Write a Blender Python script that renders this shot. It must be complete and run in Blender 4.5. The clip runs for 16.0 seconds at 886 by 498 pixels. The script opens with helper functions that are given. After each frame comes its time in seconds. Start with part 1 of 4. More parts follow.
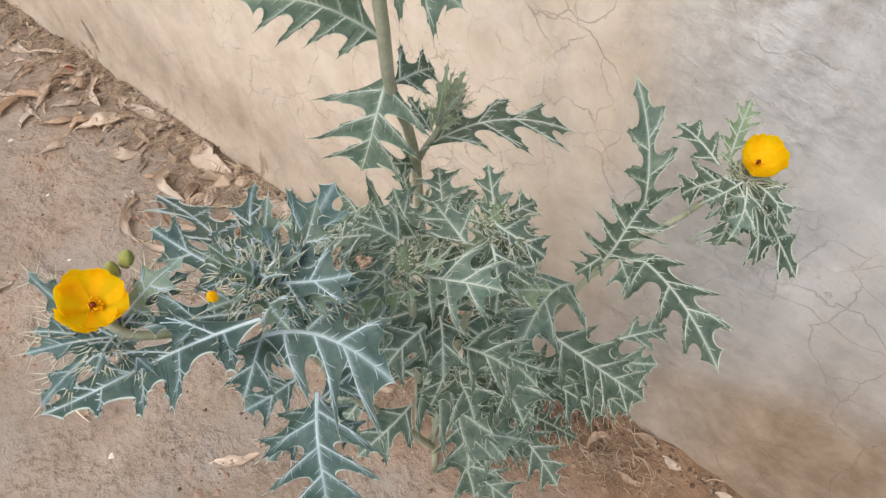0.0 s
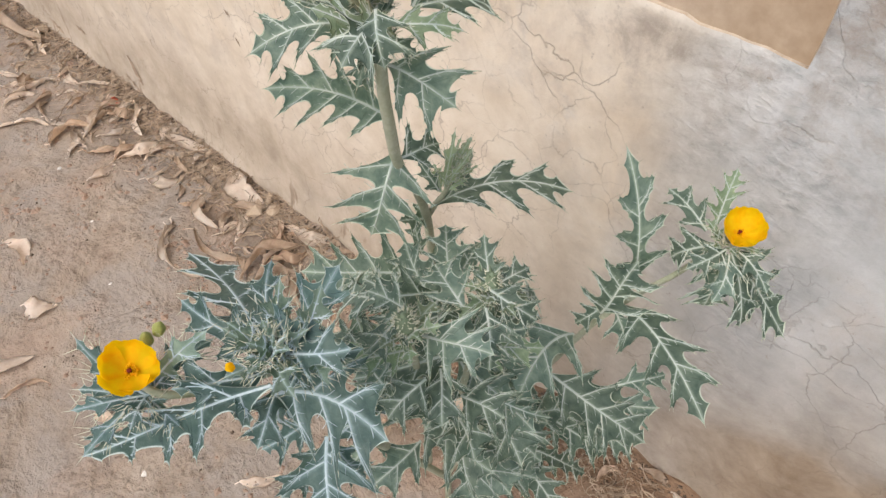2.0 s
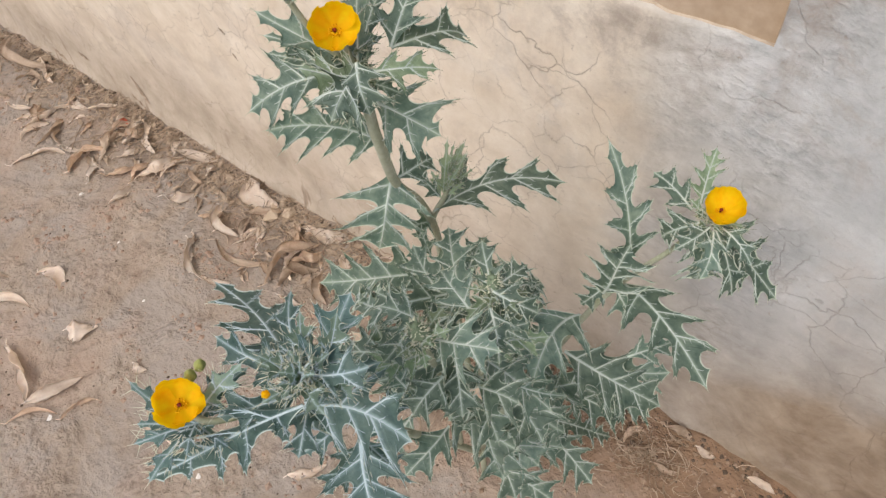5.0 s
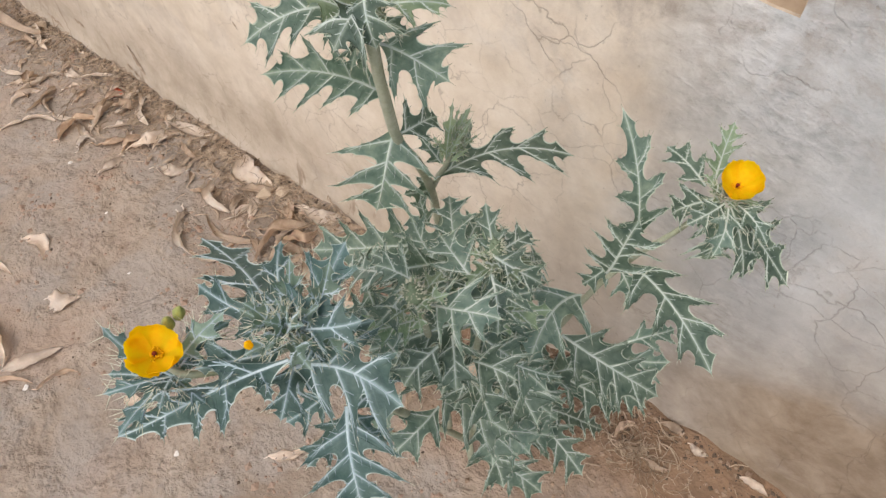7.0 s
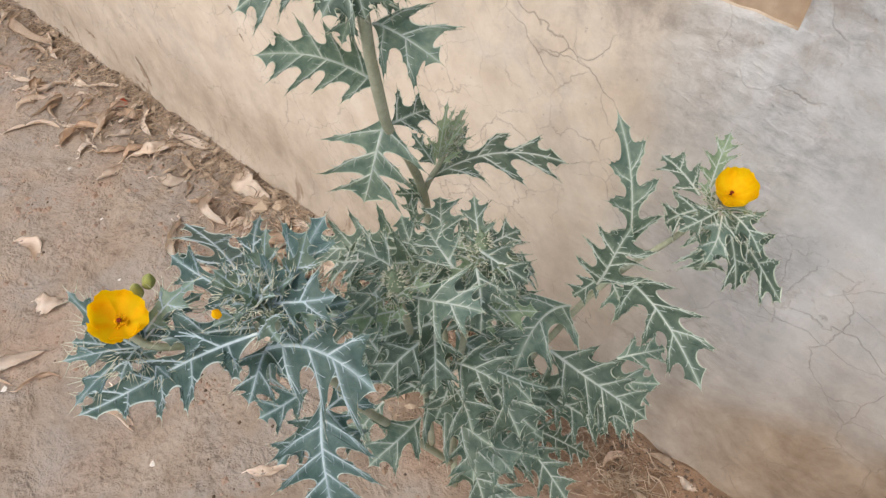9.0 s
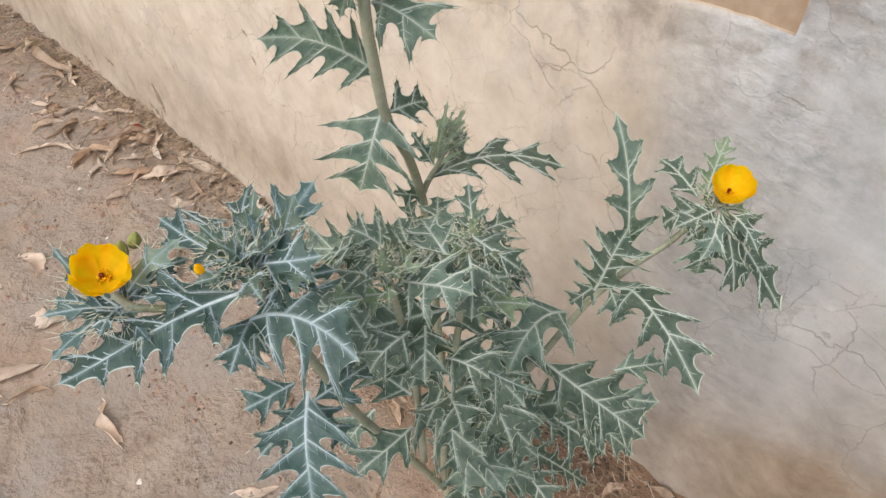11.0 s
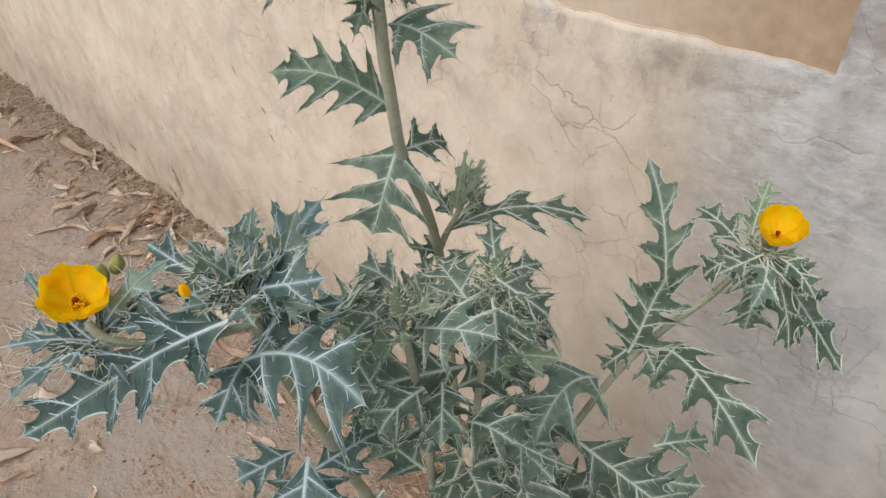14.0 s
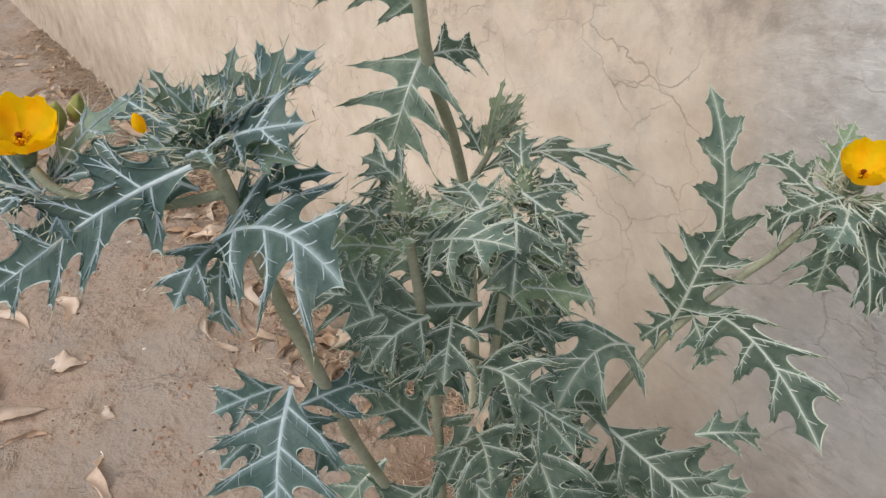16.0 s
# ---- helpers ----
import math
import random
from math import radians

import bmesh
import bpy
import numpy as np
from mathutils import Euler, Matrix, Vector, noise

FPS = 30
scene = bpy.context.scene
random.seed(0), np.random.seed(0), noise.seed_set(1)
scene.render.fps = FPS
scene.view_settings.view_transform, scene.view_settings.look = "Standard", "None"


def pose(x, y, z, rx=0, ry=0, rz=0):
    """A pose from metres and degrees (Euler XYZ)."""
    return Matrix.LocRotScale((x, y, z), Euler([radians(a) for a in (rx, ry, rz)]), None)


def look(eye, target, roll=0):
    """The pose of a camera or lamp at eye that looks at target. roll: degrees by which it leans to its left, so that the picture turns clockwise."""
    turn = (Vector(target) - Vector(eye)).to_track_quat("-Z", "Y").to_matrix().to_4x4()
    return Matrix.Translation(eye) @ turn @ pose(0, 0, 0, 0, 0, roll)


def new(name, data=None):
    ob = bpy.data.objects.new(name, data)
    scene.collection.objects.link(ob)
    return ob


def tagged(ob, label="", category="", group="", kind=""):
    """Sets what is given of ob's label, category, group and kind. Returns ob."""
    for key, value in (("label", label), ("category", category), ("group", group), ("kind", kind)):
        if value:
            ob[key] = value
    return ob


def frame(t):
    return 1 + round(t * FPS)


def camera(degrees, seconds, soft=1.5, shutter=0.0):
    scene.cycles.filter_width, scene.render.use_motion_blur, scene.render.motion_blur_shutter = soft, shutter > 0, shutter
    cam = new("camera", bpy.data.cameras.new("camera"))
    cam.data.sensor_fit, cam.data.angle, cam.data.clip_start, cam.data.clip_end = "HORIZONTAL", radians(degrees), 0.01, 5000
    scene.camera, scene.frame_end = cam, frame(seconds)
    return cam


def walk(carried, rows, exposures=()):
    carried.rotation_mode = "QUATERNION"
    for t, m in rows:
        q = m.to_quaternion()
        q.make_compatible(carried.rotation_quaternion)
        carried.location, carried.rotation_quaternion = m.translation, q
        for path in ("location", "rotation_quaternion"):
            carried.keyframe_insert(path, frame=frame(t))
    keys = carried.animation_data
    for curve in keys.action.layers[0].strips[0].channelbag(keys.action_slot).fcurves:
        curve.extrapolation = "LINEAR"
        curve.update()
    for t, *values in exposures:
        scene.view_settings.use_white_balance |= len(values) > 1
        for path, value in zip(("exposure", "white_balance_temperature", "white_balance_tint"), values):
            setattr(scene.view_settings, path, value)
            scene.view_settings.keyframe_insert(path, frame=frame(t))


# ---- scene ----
cam = camera(67.7, 16.0, 1.42)
PATH = [
    (0, (0.423, -0.723, 1.35), (-0.38, 0.252, -0.202), 2.3),
    (0.5, (0.421, -0.718, 1.353), (-0.406, 0.239, -0.197), 1.7),
    (1, (0.432, -0.694, 1.366), (-0.433, 0.247, -0.172), 0.9),
    (1.5, (0.434, -0.692, 1.39), (-0.451, 0.246, -0.138), 1.1),
    (2, (0.445, -0.704, 1.426), (-0.45, 0.228, -0.101), -0.1),
    (2.5, (0.451, -0.706, 1.45), (-0.433, 0.209, -0.093), -1.0),
    (3, (0.451, -0.704, 1.47), (-0.415, 0.185, -0.098), -2.4),
    (3.5, (0.448, -0.689, 1.488), (-0.424, 0.202, -0.076), -4.7),
    (4, (0.454, -0.685, 1.505), (-0.426, 0.194, -0.062), -6.8),
    (4.5, (0.462, -0.687, 1.505), (-0.43, 0.173, -0.065), -8.7),
    (5, (0.464, -0.693, 1.493), (-0.432, 0.145, -0.087), -8.7),
    (5.2, (0.46, -0.698, 1.484), (-0.421, 0.131, -0.109), -7.8),
    (7.3, (0.459, -0.708, 1.438), (-0.425, 0.16, -0.133), -4.7),
    (7.5, (0.461, -0.71, 1.436), (-0.446, 0.179, -0.109), -4.7),
    (8, (0.467, -0.714, 1.424), (-0.442, 0.176, -0.12), -4.1),
    (8.5, (0.477, -0.714, 1.411), (-0.441, 0.187, -0.12), -3.1),
    (10.8, (0.517, -0.733, 1.361), (-0.5, 0.24, -0.061), -0.8),
    (11, (0.524, -0.735, 1.354), (-0.504, 0.246, -0.054), -1.0),
    (11.5, (0.536, -0.74, 1.337), (-0.532, 0.282, -0.011), -1.5),
    (12, (0.529, -0.754, 1.326), (-0.589, 0.265, 0.019), -3.4),
    (12.5, (0.524, -0.757, 1.312), (-0.602, 0.307, 0.047), -3.5),
    (13, (0.522, -0.762, 1.298), (-0.651, 0.311, 0.084), -3.9),
    (13.5, (0.523, -0.757, 1.283), (-0.64, 0.318, 0.063), -2.8),
    (14, (0.512, -0.73, 1.276), (-0.683, 0.353, 0.094), -1.7),
    (14.5, (0.522, -0.717, 1.251), (-0.785, 0.238, 0.076), -0.3),
    (15, (0.561, -0.692, 1.215), (-0.788, 0.261, 0.087), 0.3),
    (15.5, (0.518, -0.704, 1.198), (-0.812, 0.307, 0.099), -0.6),
    (16, (0.519, -0.706, 1.156), (-0.801, 0.303, 0.043), -0.1),
]
walk(cam, [(t, look(eye, target, roll)) for t, eye, target, roll in PATH], [(0, 0.22), (4, 0.25), (5, 0.16), (8, 0.17), (11, 0.19), (12.5, 0.15), (14.5, -0.04), (16, -0.02)])

# ---- world, light ----
world = bpy.data.worlds.new("sky")
scene.world = world
world.use_nodes = True
wn = world.node_tree.nodes
sky = wn.new("ShaderNodeTexSky")
sky.sky_type, sky.sun_disc = "NISHITA", False
sky.sun_elevation, sky.sun_rotation = radians(54), radians(174)
sky.air_density, sky.dust_density, sky.ozone_density = 1.0, 4.0, 1.0
wn["Background"].inputs[1].default_value = 0.165
world.node_tree.links.new(sky.outputs[0], wn["Background"].inputs[0])
sun = new("sun", bpy.data.lights.new("sun", "SUN"))
sun.data.energy, sun.data.angle, sun.data.color = 0.90, radians(40), (1.0, 0.96, 0.92)
sun.matrix_basis = look((0.35, -3.3, 5.0), (0, 0, 0.4))

# ---- materials ----


def material(name, rough=0.8):
    m = bpy.data.materials.new(name)
    m.use_nodes = True
    b = m.node_tree.nodes["Principled BSDF"]
    b.inputs["Roughness"].default_value = rough
    b.inputs["Specular IOR Level"].default_value = 0.25
    return m, m.node_tree, b


def node(tree, kind, **values):
    n = tree.nodes.new(kind)
    for key, value in values.items():
        key = key.replace("_", " ")
        n.inputs[key].default_value = value
    return n


def ramp(tree, source, stops):
    n = tree.nodes.new("ShaderNodeValToRGB")
    while len(n.color_ramp.elements) < len(stops):
        n.color_ramp.elements.new(0.5)
    for e, (at, c) in zip(n.color_ramp.elements, stops):
        e.position = at
        e.color = (*c, 1) if isinstance(c, tuple) else (c, c, c, 1)
    tree.links.new(source, n.inputs[0])
    return n.outputs[0]


def mix(tree, fac, a, b, blend="MIX"):
    n = tree.nodes.new("ShaderNodeMix")
    n.data_type, n.blend_type = "RGBA", blend
    for socket, value in ((n.inputs[0], fac), (n.inputs[6], a), (n.inputs[7], b)):
        if isinstance(value, bpy.types.NodeSocket):
            tree.links.new(value, socket)
        elif isinstance(value, tuple):
            socket.default_value = (*value, 1)
        else:
            socket.default_value = value
    return n.outputs[2]


def noise_of(tree, vector, scale, detail=4, rough=0.55, distortion=0.0):
    n = node(tree, "ShaderNodeTexNoise", Scale=scale, Detail=detail, Roughness=rough, Distortion=distortion)
    if vector is not None:
        tree.links.new(vector, n.inputs["Vector"])
    return n.outputs["Fac"]


def bump(tree, bsdf, height, strength, distance):
    n = node(tree, "ShaderNodeBump", Strength=strength, Distance=distance)
    tree.links.new(height, n.inputs["Height"])
    tree.links.new(n.outputs[0], bsdf.inputs["Normal"])
    return n


def math_of(tree, op, a, b=0.0):
    n = tree.nodes.new("ShaderNodeMath")
    n.operation = op
    for socket, value in zip(n.inputs, (a, b)):
        if isinstance(value, bpy.types.NodeSocket):
            tree.links.new(value, socket)
        else:
            socket.default_value = value
    return n.outputs[0]


def position(tree):
    return tree.nodes.new("ShaderNodeNewGeometry").outputs["Position"]


def plaster_material():
    m, t, b = material("cracked_lime_plaster", 0.9)
    p = position(t)
    sep = t.nodes.new("ShaderNodeSeparateXYZ")
    t.links.new(p, sep.inputs[0])
    large = noise_of(t, p, 2.2, 5, 0.6, 0.4)
    middle = noise_of(t, p, 9.0, 6, 0.65, 0.3)
    fine = noise_of(t, p, 70.0, 5, 0.7)
    # cream limewash gives way to bare grey cement along the wall
    reach = math_of(t, "ADD", sep.outputs[0], math_of(t, "MULTIPLY", math_of(t, "SUBTRACT", large, 0.5), 0.55))
    reach = math_of(t, "ADD", reach, math_of(t, "MULTIPLY", sep.outputs[2], 0.12))
    grey = ramp(t, reach, [(0.20, 0.0), (0.33, 0.65), (0.46, 1.0)])
    patch = ramp(t, noise_of(t, p, 5.5, 6, 0.6, 0.6), [(0.50, 0.0), (0.64, 0.55)])
    high = ramp(t, math_of(t, "ADD", sep.outputs[2], math_of(t, "MULTIPLY", sep.outputs[0], 0.8)), [(0.55, 0.0), (0.95, 1.0)])
    grey = math_of(t, "MAXIMUM", grey, math_of(t, "MULTIPLY", patch, high))
    cream = ramp(t, middle, [(0.25, (0.592, 0.500, 0.385)), (0.5, (0.692, 0.604, 0.485)), (0.75, (0.760, 0.684, 0.570))])
    cement = ramp(t, middle, [(0.25, (0.348, 0.354, 0.346)), (0.5, (0.452, 0.458, 0.448)), (0.75, (0.560, 0.566, 0.555))])
    c = mix(t, grey, cream, cement)
    # lime wash that has run down and worn off in streaks
    run = t.nodes.new("ShaderNodeMapping")
    run.inputs["Scale"].default_value = (10, 10, 2.2)
    t.links.new(p, run.inputs["Vector"])
    c = mix(t, math_of(t, "ADD", math_of(t, "MULTIPLY", high, 0.40), 0.01), c, ramp(t, noise_of(t, run.outputs[0], 1.0, 6, 0.65, 0.4), [(0.34, 0.22), (0.50, 0.5), (0.68, 0.82)]), "SOFT_LIGHT")
    # scratches that the float dragged through the bare cement
    drag = t.nodes.new("ShaderNodeMapping")
    drag.inputs["Rotation"].default_value = (0, radians(-28), 0)
    drag.inputs["Scale"].default_value = (34, 34, 70)
    t.links.new(p, drag.inputs["Vector"])
    scratch = noise_of(t, drag.outputs[0], 1.0, 6, 0.7, 0.5)
    rough = math_of(t, "MULTIPLY", ramp(t, noise_of(t, p, 6.0, 4, 0.6), [(0.40, 0.0), (0.54, 1.0)]), grey)
    # a smoother, cooler stretch of float-finished cement past the broken edge
    smooth = ramp(t, math_of(t, "ADD", sep.outputs[0], math_of(t, "MULTIPLY", middle, 0.12)), [(0.42, 0.0), (0.52, 1.0)])
    rough = math_of(t, "MULTIPLY", rough, math_of(t, "SUBTRACT", 1.0, math_of(t, "MULTIPLY", smooth, 0.8)))
    c = mix(t, math_of(t, "MULTIPLY", smooth, 0.35), c, (0.450, 0.472, 0.476))
    c = mix(t, math_of(t, "MULTIPLY", rough, 0.62), c, ramp(t, scratch, [(0.36, 0.16), (0.50, 0.52), (0.64, 0.80)]), "SOFT_LIGHT")
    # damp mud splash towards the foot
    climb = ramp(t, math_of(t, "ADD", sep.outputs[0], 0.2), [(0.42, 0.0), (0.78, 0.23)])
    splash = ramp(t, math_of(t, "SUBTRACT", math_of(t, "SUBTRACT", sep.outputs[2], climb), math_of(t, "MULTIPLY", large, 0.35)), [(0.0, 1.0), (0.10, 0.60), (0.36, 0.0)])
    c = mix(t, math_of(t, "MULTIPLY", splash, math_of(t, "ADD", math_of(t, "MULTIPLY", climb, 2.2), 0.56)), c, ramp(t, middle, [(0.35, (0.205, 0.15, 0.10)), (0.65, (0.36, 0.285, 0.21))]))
    stain = ramp(t, noise_of(t, p, 4.0, 7, 0.7, 0.8), [(0.50, 0.0), (0.70, 0.45)])
    c = mix(t, stain, c, (0.44, 0.38, 0.32))
    # grey mildew below the broken edge
    damp = math_of(t, "MULTIPLY", ramp(t, noise_of(t, p, 13.0, 9, 0.72, 0.3), [(0.50, 0.0), (0.66, 0.75)]), ramp(t, sep.outputs[2], [(0.80, 0.0), (0.97, 1.0)]))
    c = mix(t, damp, c, (0.33, 0.28, 0.235))
    # long dark scars where the foot has flaked
    smear = t.nodes.new("ShaderNodeMapping")
    smear.inputs["Rotation"].default_value = (0, radians(35), 0)
    smear.inputs["Scale"].default_value = (22, 22, 5)
    t.links.new(p, smear.inputs["Vector"])
    scar = ramp(t, noise_of(t, smear.outputs[0], 1.0, 4, 0.6, 0.5), [(0.62, 0.0), (0.68, 1.0)])
    low = ramp(t, math_of(t, "ADD", sep.outputs[2], math_of(t, "MULTIPLY", large, 0.2)), [(0.16, 1.0), (0.32, 0.0)])
    c = mix(t, math_of(t, "MULTIPLY", math_of(t, "MULTIPLY", scar, low), 0.75), c, (0.24, 0.17, 0.115))
    # trowel marks and worn patches
    worn = ramp(t, noise_of(t, p, 11.0, 9, 0.74, 0.15), [(0.36, 0.26), (0.50, 0.5), (0.64, 0.80)])
    c = mix(t, 0.30, c, worn, "SOFT_LIGHT")
    speck = ramp(t, noise_of(t, p, 90.0, 3, 0.6), [(0.66, 0.0), (0.74, 0.5)])
    c = mix(t, speck, c, (0.30, 0.25, 0.20))

    # hairline cracks
    def cracks(size, wobble, thin, limits, shift):
        wob = t.nodes.new("ShaderNodeVectorMath")
        wob.operation = "MULTIPLY_ADD"
        nz = node(t, "ShaderNodeTexNoise", Scale=size * 1.1, Detail=6.0, Roughness=0.5)
        t.links.new(p, nz.inputs["Vector"])
        t.links.new(nz.outputs["Color"], wob.inputs[0])
        wob.inputs[1].default_value = (wobble, wobble, wobble)
        t.links.new(p, wob.inputs[2])
        vo = node(t, "ShaderNodeTexVoronoi", Scale=size)
        vo.feature = "DISTANCE_TO_EDGE"
        t.links.new(wob.outputs[0], vo.inputs["Vector"])
        line = ramp(t, vo.outputs["Distance"], [(0.0, 1.0), (thin, 0.0)])
        moved = t.nodes.new("ShaderNodeVectorMath")
        moved.inputs[1].default_value = (shift, 0, shift)
        t.links.new(p, moved.inputs[0])
        return math_of(t, "MULTIPLY", line, ramp(t, noise_of(t, moved.outputs[0], 4.0, 3, 0.5), limits))

    crack = math_of(t, "MAXIMUM", cracks(6.0, 0.16, 0.0090, [(0.47, 0.0), (0.60, 0.7)], 0.0), cracks(11.0, 0.10, 0.0140, [(0.45, 0.0), (0.58, 0.65)], 7.0))
    c = mix(t, math_of(t, "MULTIPLY", crack, math_of(t, "SUBTRACT", 0.66, math_of(t, "MULTIPLY", grey, 0.34))), c, (0.21, 0.155, 0.11))
    t.links.new(c, b.inputs["Base Color"])
    h = math_of(t, "ADD", math_of(t, "MULTIPLY", middle, 0.6), math_of(t, "MULTIPLY", fine, 0.25))
    h = math_of(t, "SUBTRACT", h, math_of(t, "MULTIPLY", crack, 0.35))
    h = math_of(t, "ADD", h, math_of(t, "MULTIPLY", worn, 0.5))
    h = math_of(t, "ADD", h, math_of(t, "MULTIPLY", math_of(t, "MULTIPLY", scratch, rough), 0.9))
    bump(t, b, h, 0.55, 0.007)
    return m


def mottled(name, stops, scale, fine, strength=0.3, distance=0.003, rough=0.85, vary=0.0, glow=0.0):
    m, t, b = material(name, rough)
    co = t.nodes.new("ShaderNodeTexCoord").outputs["Object"]
    a = noise_of(t, co, scale, 5, 0.6, 0.2)
    f = noise_of(t, co, fine, 4, 0.65)
    c = ramp(t, a, stops)
    c = mix(t, 0.35, c, ramp(t, f, [(0.3, 0.25), (0.7, 0.85)]), "SOFT_LIGHT")
    if vary:
        info = t.nodes.new("ShaderNodeObjectInfo").outputs["Random"]
        hsv = t.nodes.new("ShaderNodeHueSaturation")
        t.links.new(math_of(t, "ADD", math_of(t, "MULTIPLY", info, vary), 1 - vary / 2), hsv.inputs["Value"])
        t.links.new(c, hsv.inputs["Color"])
        c = hsv.outputs[0]
    t.links.new(c, b.inputs["Base Color"])
    bump(t, b, f, strength, distance)
    if glow:
        thin = t.nodes.new("ShaderNodeBsdfTranslucent")
        t.links.new(c, thin.inputs[0])
        both = t.nodes.new("ShaderNodeMixShader")
        both.inputs[0].default_value = glow
        t.links.new(b.outputs[0], both.inputs[1])
        t.links.new(thin.outputs[0], both.inputs[2])
        t.links.new(both.outputs[0], t.nodes["Material Output"].inputs[0])
    return m


def soil_material():
    m, t, b = material("dry_trodden_soil", 0.95)
    p = position(t)
    a = noise_of(t, p, 3.0, 6, 0.65, 0.3)
    g = noise_of(t, p, 15.0, 7, 0.62)
    f = noise_of(t, p, 160.0, 4, 0.7)
    c = ramp(t, a, [(0.3, (0.255, 0.200, 0.150)), (0.5, (0.332, 0.268, 0.206)), (0.7, (0.400, 0.332, 0.262))])
    c = mix(t, 0.75, c, ramp(t, g, [(0.32, 0.24), (0.45, 0.5), (0.75, 0.66)]), "SOFT_LIGHT")
    c = mix(t, 0.07, c, ramp(t, f, [(0.3, 0.32), (0.7, 0.68)]), "SOFT_LIGHT")
    ashen = ramp(t, noise_of(t, p, 4.5, 6, 0.6, 0.6), [(0.44, 0.0), (0.58, 0.80)])
    c = mix(t, ashen, c, (0.335, 0.292, 0.248))
    ruddy = ramp(t, noise_of(t, p, 2.6, 5, 0.55, 0.8), [(0.50, 0.0), (0.66, 0.5)])
    c = mix(t, ruddy, c, (0.385, 0.280, 0.210))
    # crumbled ground in patches between trodden smooth ones
    rubble = ramp(t, noise_of(t, p, 6.5, 5, 0.6, 0.5), [(0.46, 0.0), (0.60, 1.0)])
    dark = math_of(t, "MULTIPLY", ramp(t, noise_of(t, p, 48.0, 5, 0.65, 0.5), [(0.52, 0.0), (0.64, 0.60)]), math_of(t, "ADD", math_of(t, "MULTIPLY", rubble, 0.85), 0.15))
    c = mix(t, dark, c, (0.17, 0.125, 0.09))
    # redder loose earth near the foot of the wall and round the plant
    sep = t.nodes.new("ShaderNodeSeparateXYZ")
    t.links.new(p, sep.inputs[0])
    near = math_of(t, "ADD", sep.outputs[1], math_of(t, "MULTIPLY", math_of(t, "SUBTRACT", a, 0.5), 0.5))
    red = ramp(t, math_of(t, "ADD", near, 0.6), [(0.22, 0.0), (0.50, 0.85)])
    east = ramp(t, math_of(t, "ADD", sep.outputs[0], 0.7), [(0.2, 0.0), (0.6, 1.0)])
    c = mix(t, math_of(t, "MULTIPLY", red, east), c, (0.225, 0.132, 0.073))
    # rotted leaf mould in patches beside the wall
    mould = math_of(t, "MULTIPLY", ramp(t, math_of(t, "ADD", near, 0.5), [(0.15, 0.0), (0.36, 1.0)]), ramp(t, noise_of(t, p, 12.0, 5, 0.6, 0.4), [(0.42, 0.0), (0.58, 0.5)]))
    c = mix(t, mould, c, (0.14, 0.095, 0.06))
    t.links.new(c, b.inputs["Base Color"])
    h = math_of(t, "ADD", g, math_of(t, "MULTIPLY", f, 0.010))
    h = math_of(t, "ADD", h, math_of(t, "MULTIPLY", noise_of(t, p, 44.0, 3, 0.5), math_of(t, "ADD", math_of(t, "MULTIPLY", rubble, 0.55), 0.06)))
    bump(t, b, h, 0.9, 0.026)
    return m


def leaf_material(name, dark, middle, light, frosted=(0.38, 0.45, 0.385)):
    m, t, b = material(name, 0.55)
    co = t.nodes.new("ShaderNodeTexCoord").outputs["Object"]
    a = noise_of(t, co, 55.0, 5, 0.62)
    f = noise_of(t, co, 260.0, 3, 0.6)
    c = ramp(t, a, [(0.3, dark), (0.55, middle), (0.75, light)])
    hsv = t.nodes.new("ShaderNodeHueSaturation")
    info = t.nodes.new("ShaderNodeObjectInfo").outputs["Random"]
    t.links.new(math_of(t, "ADD", math_of(t, "MULTIPLY", info, 0.035), 0.487), hsv.inputs["Hue"])
    t.links.new(math_of(t, "ADD", math_of(t, "MULTIPLY", math_of(t, "POWER", info, 1.6), 0.55), 0.82), hsv.inputs["Value"])
    t.links.new(c, hsv.inputs["Color"])
    # the bloom that pales the blade along its ribs
    at = t.nodes.new("ShaderNodeAttribute")
    at.attribute_name = "rib"
    frost = math_of(t, "MULTIPLY", math_of(t, "POWER", at.outputs["Fac"], 1.3), math_of(t, "ADD", math_of(t, "MULTIPLY", f, 1.1), 0.25))
    c = mix(t, math_of(t, "MINIMUM", frost, 0.9), hsv.outputs[0], frosted)
    t.links.new(c, b.inputs["Base Color"])
    thin = t.nodes.new("ShaderNodeBsdfTranslucent")
    t.links.new(mix(t, 1.0, c, (1.6, 1.9, 1.0), "MULTIPLY"), thin.inputs[0])
    both = t.nodes.new("ShaderNodeMixShader")
    both.inputs[0].default_value = 0.22
    t.links.new(b.outputs[0], both.inputs[1])
    t.links.new(thin.outputs[0], both.inputs[2])
    t.links.new(both.outputs[0], t.nodes["Material Output"].inputs[0])
    b.inputs["Specular IOR Level"].default_value = 0.35
    bump(t, b, math_of(t, "ADD", a, math_of(t, "MULTIPLY", f, 0.15)), 0.6, 0.005)
    return m


